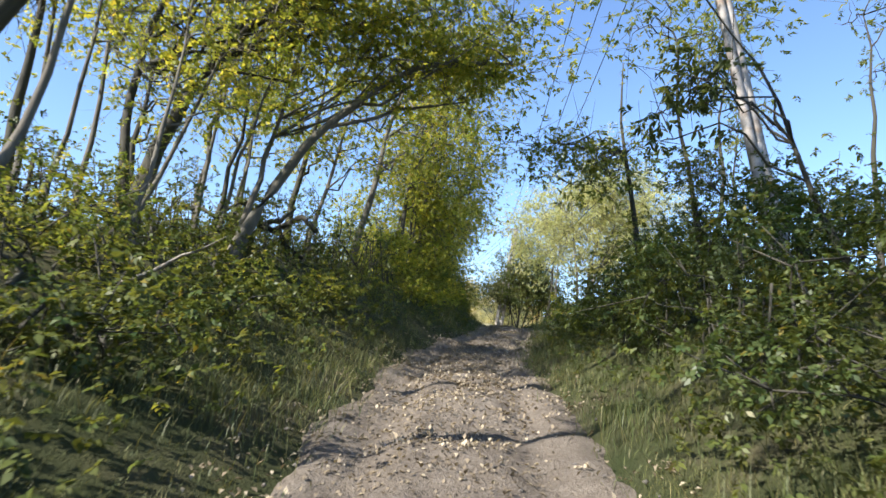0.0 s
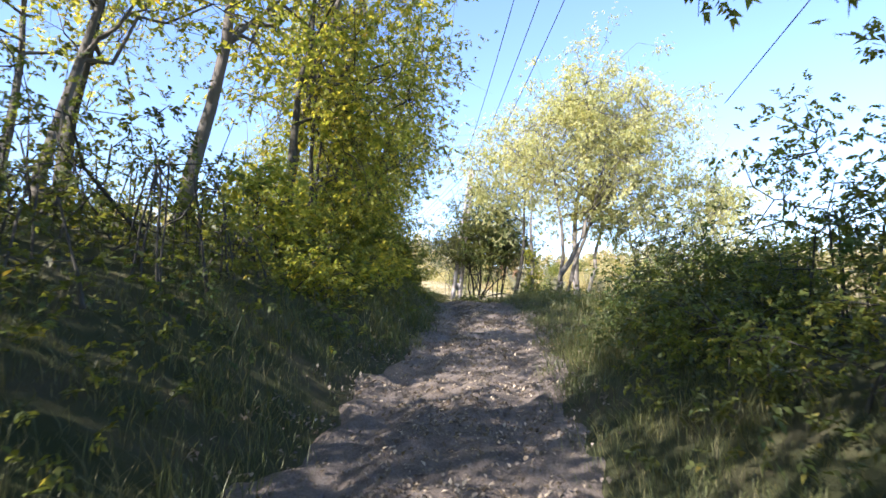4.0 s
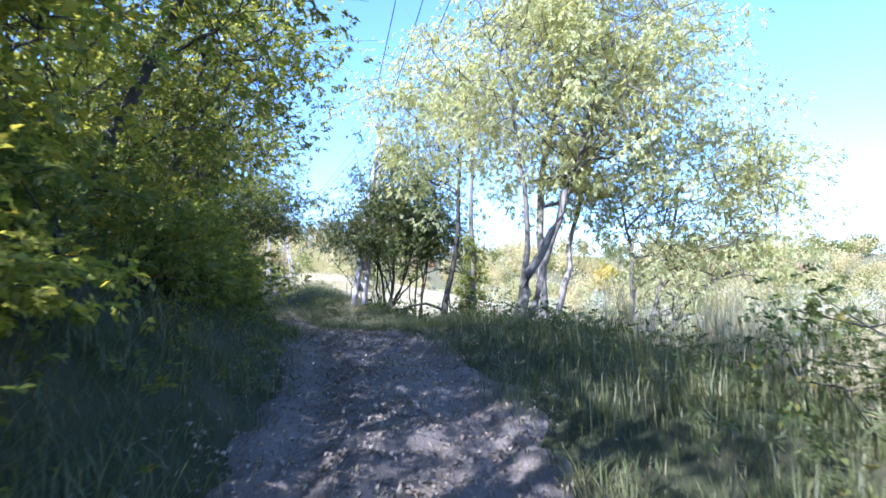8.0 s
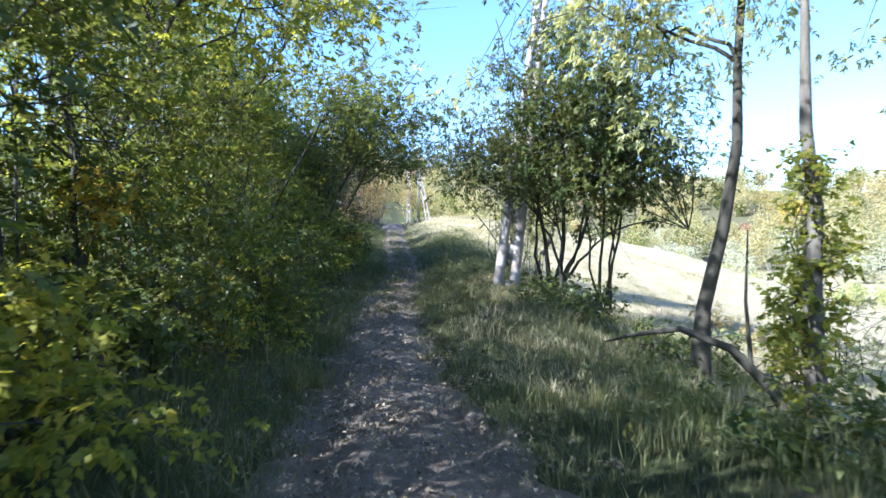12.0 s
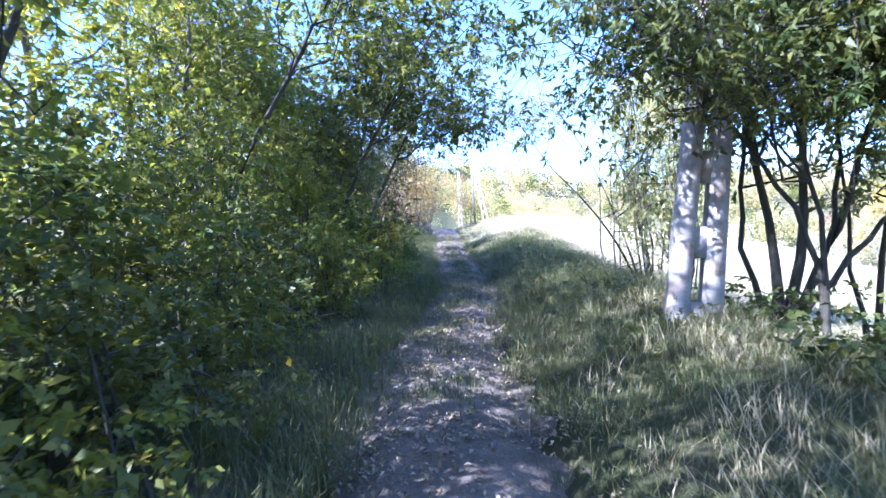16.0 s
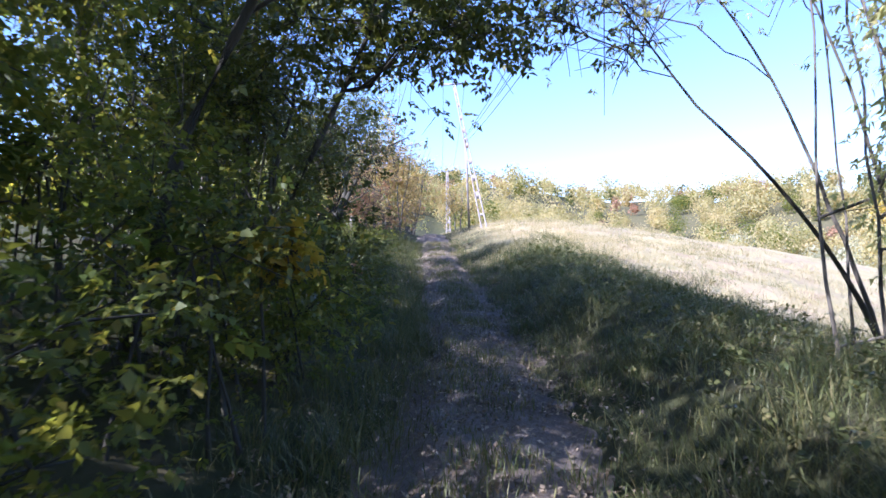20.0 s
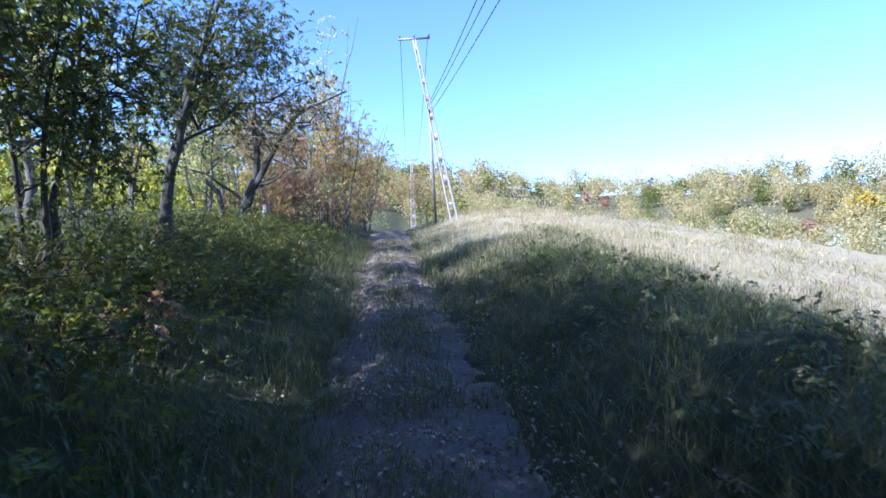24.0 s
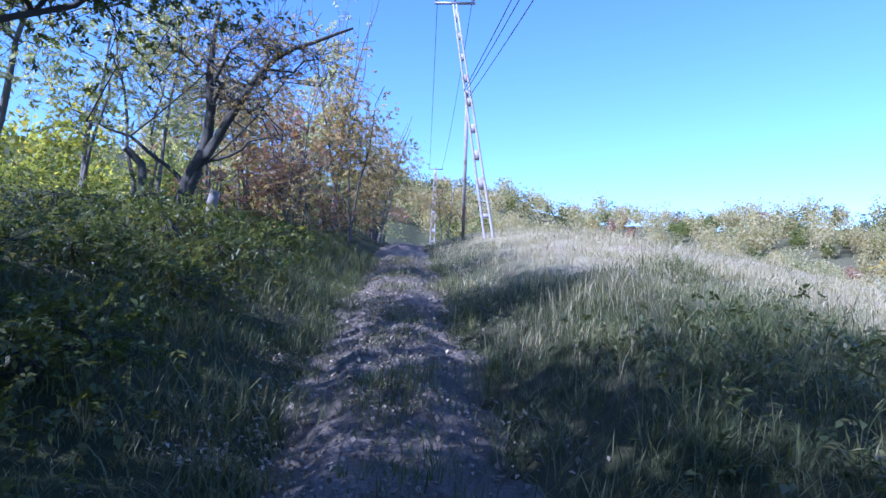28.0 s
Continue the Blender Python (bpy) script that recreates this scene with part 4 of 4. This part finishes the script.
for j, (x, y, reach, bark) in enumerate([(5.0, 54.2, ((-0.35, 0, 0.9), (-0.95, 0.0, 1.9), (-2.1, 0.1, 3.2), (-2.9, 0.2, 4.6)), BARK_DARK), (5.2, 54.5, ((-0.4, 0, 1.2), (-0.9, 0, 2.6), (-1.5, 0, 4.0), (-2.2, 0.1, 4.9)), BARK_GREY), (5.4, 54.3, ((-0.2, 0, 1.4), (-0.6, 0, 3.0), (-1.1, 0.1, 4.6), (-1.4, 0.1, 5.6)), BARK_GREY)] ):
    tree("tree", "slender bare stem arching over the meadow edge", x, y, 4.8, (0.8, 0.6, 0.9), (reach[-1][0] * 0.92, 0.1, reach[-1][2] * 0.9), 0.045, LEAF_WILLOW, bark, 38, 21, (0.075, 0.022), 0.24, seed=834 + j, fork=0.5, limb_r=0.012, twigs=2, paths=[(reach, 0.03)], group="arching stems")
for j, (x, y) in enumerate([(13.5, 30.0), (16.0, 34.0), (14.5, 40.0), (18.5, 37.0), (12.0, 45.0)]):
    shrub(x, y, 1.5, 2.6, LEAF_WILLOW, 3800, "pale green willow shrub in the meadow", (0.10, 0.035), seed=850 + j, group="meadow shrubs")
for j, (x, y) in enumerate([(9.5, 43.0), (11.2, 45.6), (12.8, 43.2), (14.2, 46.5), (10.4, 48.6), (8.3, 45.0), (13.0, 49.5)]):
    shrub(x, y, 0.9, 1.0, (LEAF_AUTUMN, LEAF_WILLOW)[j % 2], 1600, "straw-coloured low bush in the dry meadow", (0.085, 0.04), seed=870 + j, group="dry meadow bushes")
for j, (x, y) in enumerate([(6.5, 41.5), (7.8, 42.4), (8.9, 41.0), (5.6, 43.2), (4.9, 44.3), (5.9, 45.6), (5.4, 47.2), (7.0, 36.2), (8.6, 34.4), (5.7, 35.2)]):
    shrub(x, y, 0.7, 0.9, LEAF_DARK, 1300, "low dark green bush at the foot of trees", seed=860 + j, group="low bushes")

acc = Acc()
z0 = on(6.5, 37.2)
acc.tube([(6.55, 37.25, z0 + 0.05), (6.3, 37.35, z0 + 0.5), (5.9, 37.5, z0 + 0.95), (5.4, 37.7, z0 + 1.15), (4.9, 37.9, z0 + 1.05), (4.6, 38.0, z0 + 0.95)], [0.07, 0.06, 0.05, 0.04, 0.025, 0.012], 7, 0.05)
acc.tube([(6.1, 37.42, z0 + 0.75), (6.05, 37.45, z0 + 1.5), (6.1, 37.5, z0 + 2.3)], [0.03, 0.02, 0.008], 5)
tagged(new("broken_branch", acc.mesh("broken_branch", BARK_DARK, True)), "bent bare branch arching from a tree foot", "branch")

# ---------------------------------------------------------------- stretch three: open meadow
for x, y, a, rad, bark, label in ((-5.0, 73.0, (0.12, 0, 1.0), 0.11, BARK_PALE, "pale broken stump leaning on the bank"), (-5.9, 72.6, (-0.55, 0, 1.5), 0.08, BARK_DARK, "dark leaning dead stem on the bank"), (-7.2, 50.8, (0.15, 0, 3.0), 0.17, BARK_DARK, "dark broken trunk behind the hedge")):
    acc = Acc()
    z0 = on(x, y, 0.1)
    acc.tube(bent((x, y, z0), (x + a[0], y + a[1], z0 + a[2]), 0.0, 5), np.linspace(rad * 1.2, rad * 0.85, 5), 9, 0.06)
    tagged(new("tree_stump", acc.mesh("tree_stump", bark, True)), label, "stump")
tree("tree", "dark-trunked tree with green leaves on the bank", -5.3, 67.2, 6.2, (2.4, 1.9, 1.6), (1.0, 0.4, 3.9), 0.14, LEAF_DARK, BARK_DARK, 190, 91, (0.085, 0.042), 0.38, stems=2, seed=900, lean=(1.0, 0.3), low=2.0, hollow=0.3)
tree("tree", "nearly bare dark tree with spreading crooked limbs", -5.75, 73.4, 4.6, (2.0, 1.4, 1.1), (1.0, 0, 3.5), 0.15, LEAF_AUTUMN, BARK_DARK, 170, 35, (0.06, 0.032), 0.30, seed=905, fork=0.25, limb_r=0.03, twigs=3, low=1.9, lobe=0.2,
     paths=[(((0.05, 0, 0.9), (0.4, 0, 1.5), (0.5, 0.1, 2.2), (0.42, 0.1, 3.6), (0.6, 0.1, 4.6)), 0.17), (((0.1, 0, 0.9), (0.5, 0, 1.6), (1.1, 0, 2.6), (1.6, 0, 3.5), (2.6, 0, 3.9), (3.3, 0.1, 4.2)), 0.13),
            (((0.05, 0.1, 1.0), (-0.5, 0, 1.5), (-1.2, -0.1, 2.0), (-2.0, 0, 2.2)), 0.07), (((0.3, 0, 1.4), (1.0, 0, 1.55), (1.5, 0, 2.0), (2.0, 0, 1.9)), 0.06)])
tree("tree", "green leafy tree above the shaded bank", -5.0, 61.8, 7.4, (2.2, 2.0, 2.4), (0.5, 0, 4.6), 0.13, LEAF_DARK, BARK_DARK, 90, 100, (0.09, 0.045), 0.38, seed=902, lean=(0.8, 0))
for j, (x, y, top) in enumerate([(-3.9, 57.4, 4.4), (-4.1, 59.8, 4.2), (-4.3, 62.2, 4.0)]):
    tree("tree", "bushy dark green hedge tree on the bank", x, y, top, (1.4, 1.4, top * 0.46), (0.1, 0, top * 0.56), 0.06, LEAF_DARK, BARK_DARK, 110, 91, (0.075, 0.04), 0.34, stems=3, seed=910 + j, fork=0.15, hollow=0.35, low=0.5, group="hedgerow trees")
for y in np.arange(59.5, 76.0, 1.2):
    for d, high in ((-2.7, 0.5), (-3.8, 0.75), (-5.4, 0.95)):
        yy = y + rng.uniform(-0.4, 0.4)
        shrub(mid_x(yy) + d + rng.uniform(-0.3, 0.3), yy, 0.8, high * rng.uniform(0.7, 1.2), (LEAF_DARK, LEAF_GREEN, LEAF_DARK)[rng.integers(3)], 2600, "low shaded shrub on the grassy bank", (0.06, 0.03), seed=1000 + k)
        k += 1
for j, (x, y, top, cr, leaf) in enumerate([(-5.6, 80.0, 4.2, (1.6, 1.6, 1.9), LEAF_RED), (-4.6, 83.5, 5.6, (1.3, 1.4, 2.4), LEAF_AUTUMN), (-5.8, 86.0, 9.0, (1.4, 1.5, 3.6), LEAF_WILLOW),
                                           (-4.6, 90.0, 5.2, (1.5, 1.7, 2.4), LEAF_AUTUMN), (-7.6, 82.0, 5.2, (1.7, 1.7, 2.3), LEAF_AUTUMN), (-8.5, 77.0, 5.0, (1.7, 1.7, 2.2), LEAF_WILLOW),
                                           (-5.4, 95.0, 5.8, (1.7, 2.0, 2.6), LEAF_GREEN), (-6.0, 101.0, 6.0, (2.0, 2.0, 2.8), LEAF_AUTUMN), (-7.0, 108.0, 6.5, (2.2, 2.2, 3.0), LEAF_WILLOW),
                                           (-9.0, 92.0, 6.0, (2.0, 2.0, 2.7), LEAF_WILLOW), (-10.5, 86.0, 6.0, (2.0, 2.0, 2.7), LEAF_GREEN), (-2.2, 112.0, 5.0, (2.2, 2.2, 2.4), LEAF_AUTUMN)]):
    tree("tree", "hedgerow tree in autumn colour at the meadow edge", x, y, top * 1.2, (cr[0] * 1.1, cr[1] * 1.1, cr[2] * 1.25), (0, 0, top * 0.62), 0.07, leaf, BARK_GREY, 80, 70, (0.12, 0.062), 0.38, stems=3, seed=930 + j, hollow=0.3, fork=0.15, group="autumn hedgerow", low=0.2)

for y in np.arange(77.0, 110.0, 1.9):
    for d in (-3.0, -4.8):
        yy = y + rng.uniform(-0.6, 0.6)
        shrub(mid_x(yy) + d + rng.uniform(-0.4, 0.4), yy, 1.1, rng.uniform(1.5, 2.4), (LEAF_AUTUMN, LEAF_WILLOW, LEAF_GREEN, LEAF_RED)[rng.integers(4)], 1200, "russet and olive bush in the autumn hedgerow", (0.10, 0.055), seed=1200 + k, group="autumn hedgerow bushes")
        k += 1
for j, (x, y) in enumerate([(-11.0, 71.0), (-12.5, 76.0), (-16.0, 71.0), (-15.0, 84.0), (-12.5, 90.0), (-16.0, 95.0), (-18.0, 78.0), (-10.5, 99.0)]):
    tree("tree", "yellow-green tree behind the hedgerow", x, y, 8.0, (2.4, 2.4, 3.2), (0, 0, 4.6), 0.13, (LEAF_YELLOWING, LEAF_WILLOW, LEAF_GREEN)[j % 3], BARK_GREY, 70, 45, (0.18, 0.10), 0.45, stems=2, seed=960 + j, hollow=0.35, fork=0.2, group="trees behind the hedgerow", low=0.6)

tree("sapling", "maple sapling with bright yellow leaves in the hedge", -0.95, 51.9, 1.9, (0.20, 0.24, 0.32), (0.2, 0, 1.45), 0.02, LEAF_YELLOW, BARK_DARK, 15, 28, (0.085, 0.055), 0.11, fine=True, seed=990, fork=0.4, limb_r=0.01)
tree("sapling", "maple sapling with bright yellow leaves beside the track", -1.45, 37.2, 2.2, (0.4, 0.45, 0.5), (0.2, 0, 1.6), 0.02, LEAF_YELLOW, BARK_DARK, 16, 34, (0.085, 0.065), 0.14, fine=True, seed=991, fork=0.4, limb_r=0.01)
tree("sapling", "small sapling with orange-red leaves on the bank", -2.1, 60.7, 0.8, (0.25, 0.25, 0.3), (0, 0, 0.6), 0.012, LEAF_RED, BARK_DARK, 12, 16, (0.08, 0.055), 0.12, seed=992, fork=0.3, limb_r=0.008)
tree("tree", "round tree in clear yellow leaf on the far hillside", 98.0, 205.0, 8.0, (4.6, 4.6, 4.0), (0, 0, 5.0), 0.25, LEAF_YELLOW, BARK_GREY, 60, 30, (0.9, 0.7), 0.8, seed=993, fork=0.2)
for j, (x, y) in enumerate([(52.0, 118.0), (54.5, 121.0), (50.0, 121.5)]):
    tree("birch_tree", "bare pale birch at the meadow edge", x, y, 6.5, (1.2, 1.2, 2.4), (0, 0, 4.0), 0.09, LEAF_WILLOW, BARK_PALE, 30, 4, (0.2, 0.1), 0.4, stems=3, seed=995 + j, fork=0.2, group="bare birches")

# ---------------------------------------------------------------- grass, low plants, litter
def blades(name, label, x, y, high, width, material, bend=0.35, seed=1, category="grass", lift=0.0):
    """Single bent grass blades at the places given."""
    r = np.random.default_rng(seed)
    n = len(x)
    z = land(x, y) - 0.02 + lift
    h = np.asarray(high) * r.uniform(0.5, 1.25, n) * np.clip(0.85 + 0.55 * wave(x, y, 0.9, seed), 0.3, 1.6)
    a = r.uniform(0, 2 * np.pi, n)
    out = np.stack([np.cos(a), np.sin(a), np.zeros(n)], 1)
    side = np.stack([-np.sin(a), np.cos(a), np.zeros(n)], 1) * (width * r.uniform(0.6, 1.3, n))[:, None]
    b = (bend * r.uniform(0.1, 1.3, n) * h)[:, None]
    p = np.stack([x, y, z], 1)
    up = np.array([0, 0, 1.0]) * h[:, None]
    v = np.stack([p, p + up * 0.5 + out * b * 0.3 + side * 0.5, p + up * 0.95 + out * b, p + up * 0.5 + out * b * 0.3 - side * 0.5], 1).reshape(-1, 3)
    i = np.arange(n)[:, None] * 4
    ob = new(name, mesh_of(name, v, np.concatenate([i + np.array([[0, 1, 3]]), i + np.array([[1, 2, 3]])]), material))
    return tagged(ob, label, category, kind="stuff")


def verge(n, y0, y1, d0, d1, r, tuft=0.16, per=22):
    """Places in tufts between two distances from the track's middle."""
    m = max(1, n // per)
    cy = r.uniform(y0, y1, m)
    cd = r.uniform(d0, d1, m)
    y = np.repeat(cy, per) + r.normal(size=m * per) * tuft
    d = np.repeat(cd, per) + r.normal(size=m * per) * tuft
    d = d - np.sign(d) * (1.25 - half(y)) * (np.abs(d) > 0.6)
    return mid_x(y) + d, y, np.repeat(r.uniform(0.45, 1.5, m), per)


r5 = np.random.default_rng(5)
for name, label, n, y0, y1, d0, d1, h, w, mat, bend in [
        ("verge_grass", "green and straw grass along the wooded verge", 20000, -2, 18, -3.2, -1.25, 0.22, 0.006, GRASS_GREEN, 0.95),
        ("verge_grass", "green grass at the foot of the dark shrubs", 15000, -2, 20, 1.3, 2.8, 0.27, 0.006, GRASS_GREEN, 0.95),
        ("verge_grass", "short green grass along the hedge foot", 22000, 18, 60, -2.2, -1.2, 0.28, 0.009, GRASS_GREEN, 0.95),
        ("verge_weeds", "green weeds along the track edge", 22000, 17, 38, 1.6, 4.5, 0.30, 0.009, GRASS_GREEN, 0.4),
        ("tall_grass", "tall straw-coloured grass in the meadow", 34000, 17, 30, 4.2, 13, 0.95, 0.012, GRASS_DRY, 0.3),
        ("verge_grass", "long dry grass below the trees and pole", 24000, 36, 50, 1.4, 4.2, 0.17, 0.007, GRASS_GREEN, 1.0),
        ("verge_weeds", "green weeds below the trees at the meadow edge", 12000, 34, 46, 3.4, 8.0, 0.3, 0.010, GRASS_GREEN, 0.6),
        ("bank_grass", "thick green grass on the verge mound", 38000, 44, 71, 1.35, 5.4, 0.19, 0.007, GRASS_GREEN, 1.1),
        ("meadow_grass", "sunlit straw and green meadow grass", 34000, 40, 80, 4.0, 14, 0.13, 0.009, GRASS_DRY, 0.8),
        ("meadow_grass", "sunlit straw meadow grass farther off", 20000, 68, 130, 1.5, 30, 0.16, 0.02, GRASS_DRY, 0.8),
        ("bank_grass", "dark green grass on the shaded bank", 34000, 57, 80, -4.8, -1.25, 0.27, 0.009, GRASS_GREEN, 0.95),
        ("centre_grass", "thin strip of grass between the wheel ruts", 16000, 44, 80, -0.38, 0.38, 0.15, 0.009, GRASS_GREEN, 0.8)]:
    x, y, f = verge(n, y0, y1, d0, d1, r5)
    blades(name, label, x, y, h * f, w, mat, bend, int(n + y0 * 7 + 99))
for label, n, y0, y1, d0, d1, h, w, mat, bend, tuft, per in [
        ("lush drooping green tussocks on the verge mound", 34000, 45, 72, 1.5, 5.2, 0.30, 0.006, GRASS_GREEN, 1.3, 0.17, 60),
        ("tall straw seed stalks along the crest of the verge", 20000, 67, 88, 1.5, 7.5, 0.28, 0.006, GRASS_DRY, 0.6, 0.25, 40),
        ("coarse straw and green tussocks over the meadow slope", 26000, 46, 92, 5.0, 20, 0.24, 0.012, GRASS_DRY, 0.9, 0.26, 36),
        ("green tussocks among the dry meadow grass", 12000, 44, 84, 4.0, 14, 0.24, 0.009, GRASS_GREEN, 1.0, 0.3, 60),
        ("straw-tipped tussocks at the foot of the pole and trees", 9000, 37, 50, 1.6, 4.6, 0.26, 0.006, GRASS_DRY, 1.1, 0.15, 50),
        ("ragged grass hanging over the track edge", 14000, 30, 80, -1.45, -1.0, 0.22, 0.008, GRASS_GREEN, 1.2, 0.10, 24),
        ("ragged grass creeping onto the track edge", 12000, 16, 80, 1.0, 1.5, 0.22, 0.008, GRASS_GREEN, 1.2, 0.10, 24)]:
    x, y, f = verge(n, y0, y1, d0, d1, r5, tuft, per)
    blades("grass_tussocks", label, x, y, h * f, w, mat, bend, int(n + y0 * 3 + 17))
# broad-leaved low plants on both banks
for y0, y1, d0, d1, m, high, mat in [(-2, 20, -7.5, -1.7, 900, 0.45, LEAF_GREEN), (-2, 20, -7.5, -1.7, 1500, 0.5, LEAF_DARK), (17, 60, -3.0, -1.5, 800, 0.6, LEAF_GREEN), (-2, 20, 1.7, 4.4, 1000, 0.5, LEAF_DARK), (45, 68, 1.7, 4.2, 700, 0.25, GRASS_GREEN), (17, 37, 2.0, 6.0, 700, 0.55, LEAF_DARK), (57, 80, -5.5, -1.6, 1500, 0.45, LEAF_DARK)]:
    y = r5.uniform(y0, y1, m)
    x = mid_x(y) + r5.uniform(d0, d1, m)
    c = np.stack([x, y, land(x, y) + r5.uniform(0.03, high, m)], 1)
    tagged(new("undergrowth", leaf_mesh("undergrowth", c, 14, 0.16, 0.06, 0.034, mat, 0.2, 0.8, r5)), "low broad-leaved plants covering the bank", "undergrowth", kind="stuff")
# coarse weeds on the verge mound and in the meadow
for y0, y1, d0, d1, m, high, mat, size in [(44, 69, 1.6, 4.4, 400, 0.26, GRASS_GREEN, (0.09, 0.009)), (44, 84, 3.6, 12.0, 900, 0.32, GRASS_DRY, (0.10, 0.010)), (18, 40, 2.0, 8.0, 600, 0.5, GRASS_GREEN, (0.12, 0.012))]:
    y = r5.uniform(y0, y1, m)
    x = mid_x(y) + r5.uniform(d0, d1, m)
    c = np.stack([x, y, land(x, y) + r5.uniform(0.05, 1, m) * high * np.clip(0.9 + 0.6 * wave(x, y, 1.4, 3.0), 0.3, 1.6)], 1)
    tagged(new("weeds", leaf_mesh("weeds", c, 22, 0.15, size[0], size[1], mat, -0.5, 0.2, r5)), "coarse tufted weeds standing in the grass", "weeds", kind="stuff")
# dry leaves on the track
m = 2300
cy, cd = r5.uniform(-4, 80, m), r5.normal(size=m) * 0.7
y = np.repeat(cy, 22) + r5.normal(size=m * 22) * 0.10
d = np.clip(np.repeat(cd, 22) + r5.normal(size=m * 22) * 0.28, -1.6, 1.6)
x = mid_x(y) + d
lit = leaf_mesh("leaf_litter", np.stack([x, y, land(x, y) + 0.024], 1), 1, 0.004, 0.05, 0.03, LITTER, 0.0, 4.0, r5)
tagged(new("leaf_litter", lit), "dry fallen leaves scattered over the track", "fallen leaves", kind="stuff")
# small stones
n = 2600
y = r5.uniform(-4, 78, n)
x = mid_x(y) + np.clip(r5.normal(size=n) * 0.8, -1.4, 1.4)
s = r5.uniform(0.008, 0.03, n)
octa = np.array([[1, 0, 0], [0, 1, 0], [-1, 0, 0], [0, -1, 0], [0, 0, 0.7], [0, 0, -0.7]])
tri = np.array([[0, 1, 4], [1, 2, 4], [2, 3, 4], [3, 0, 4], [1, 0, 5], [2, 1, 5], [3, 2, 5], [0, 3, 5]])
v = np.stack([x, y, land(x, y) + 0.012], 1)[:, None] + octa[None] * s[:, None, None] * r5.uniform(0.6, 1.4, (n, 6, 1))
tagged(new("stones", mesh_of("stones", v.reshape(-1, 3), (tri[None] + 6 * np.arange(n)[:, None, None]).reshape(-1, 3), STONE)), "small grey stones pressed into the track", "stones", kind="stuff")

# ---------------------------------------------------------------- far woods on the hills
def woods(name, label, n, r0, r1, a0, a1, material, size, seed, per=110, leaf=0.5):
    """Far crowns, each of many leafy tufts, by distance and bearing (degrees to the right of straight ahead)."""
    r = np.random.default_rng(seed)
    dist = np.sqrt(r.uniform(r0 ** 2, r1 ** 2, n))
    a = np.radians(r.uniform(a0, a1, n))
    x, y = np.sin(a) * dist, 62 + np.cos(a) * dist
    z = land(x, y)
    hs = size * r.uniform(0.55, 1.35, n)
    slim = r.uniform(0.75, 1.25, n)
    semi = np.stack([hs * 0.5 * slim, hs * 0.5 * slim, hs * 0.52 / slim ** 0.5], 1)
    mid = np.stack([x, y, z + hs * 0.42], 1)
    lobe_at = unit(r.normal(size=(n, 7, 3))) * r.uniform(0.2, 0.6, (n, 7, 1)) * semi[:, None]
    lobe_r = r.uniform(0.42, 0.7, (n, 7))
    pick = r.integers(7, size=(n, per))
    u = unit(r.normal(size=(n, per, 3)) + [0, 0, 0.25])
    row = np.arange(n)[:, None]
    cards = mid[:, None] + lobe_at[row, pick] + u * (lobe_r[row, pick] * r.uniform(0.5, 1.12, (n, per)))[..., None] * semi[:, None]
    cards = cards.reshape(-1, 3)
    k = len(cards)
    face = unit(u.reshape(-1, 3) + 0.55 * r.normal(size=(k, 3)))
    d1 = unit(np.cross(face, r.normal(size=(k, 3))))
    w1 = np.cross(face, d1) * leaf * 0.35
    d1 = d1 * leaf * 0.5 * r.uniform(0.6, 1.4, (k, 1))
    v1 = np.stack([cards - d1 - w1, cards + w1 * 1.3, cards + d1 - w1 * 0.6], 1).reshape(-1, 3)
    me = mesh_of(name, v1, np.arange(3 * k).reshape(k, 3), material)
    tagged(new(name, me), label, "woods", kind="stuff")


woods("far_woods", "pale green and yellow woods on the far hillside", 210, 98, 215, -8, 64, LEAF_FAR, 9.5, 41, 820, 0.46)
woods("far_woods", "silvery shrubs and small trees below the hill", 84, 74, 150, 20, 66, LEAF_SILVER, 6.5, 42, 620, 0.36)
woods("far_woods", "pale bushes along the lower edge of the meadow", 80, 46, 72, 32, 80, LEAF_WILLOW, 3.2, 47, 420, 0.24)
woods("far_woods", "mixed autumn woods along the hill crest", 280, 200, 345, -30, 66, LEAF_FAR, 12.0, 43, 340, 0.85)
woods("far_woods", "dark green trees along the hill crest", 100, 240, 350, -20, 66, LEAF_DARK, 12.0, 44, 300, 0.85)
woods("far_woods", "green trees scattered over the hillside", 64, 100, 260, -5, 66, LEAF_GREEN, 8.5, 48, 600, 0.48)
woods("far_woods", "russet trees scattered over the hillside", 34, 150, 320, -14, 60, LEAF_RED, 9.0, 45, 420, 0.6)
woods("far_woods", "woods on the hillside behind the hedge", 130, 50, 170, -62, -14, LEAF_YELLOWING, 8.0, 50, 300, 0.6)
woods("far_woods", "green woods behind the hedge", 110, 40, 190, -125, -40, LEAF_YELLOWING, 8.0, 46, 140, 0.9)
woods("far_woods", "shady green woods beside the sunken track", 60, 74, 120, -165, -128, LEAF_GREEN, 9.0, 49, 120, 1.1)
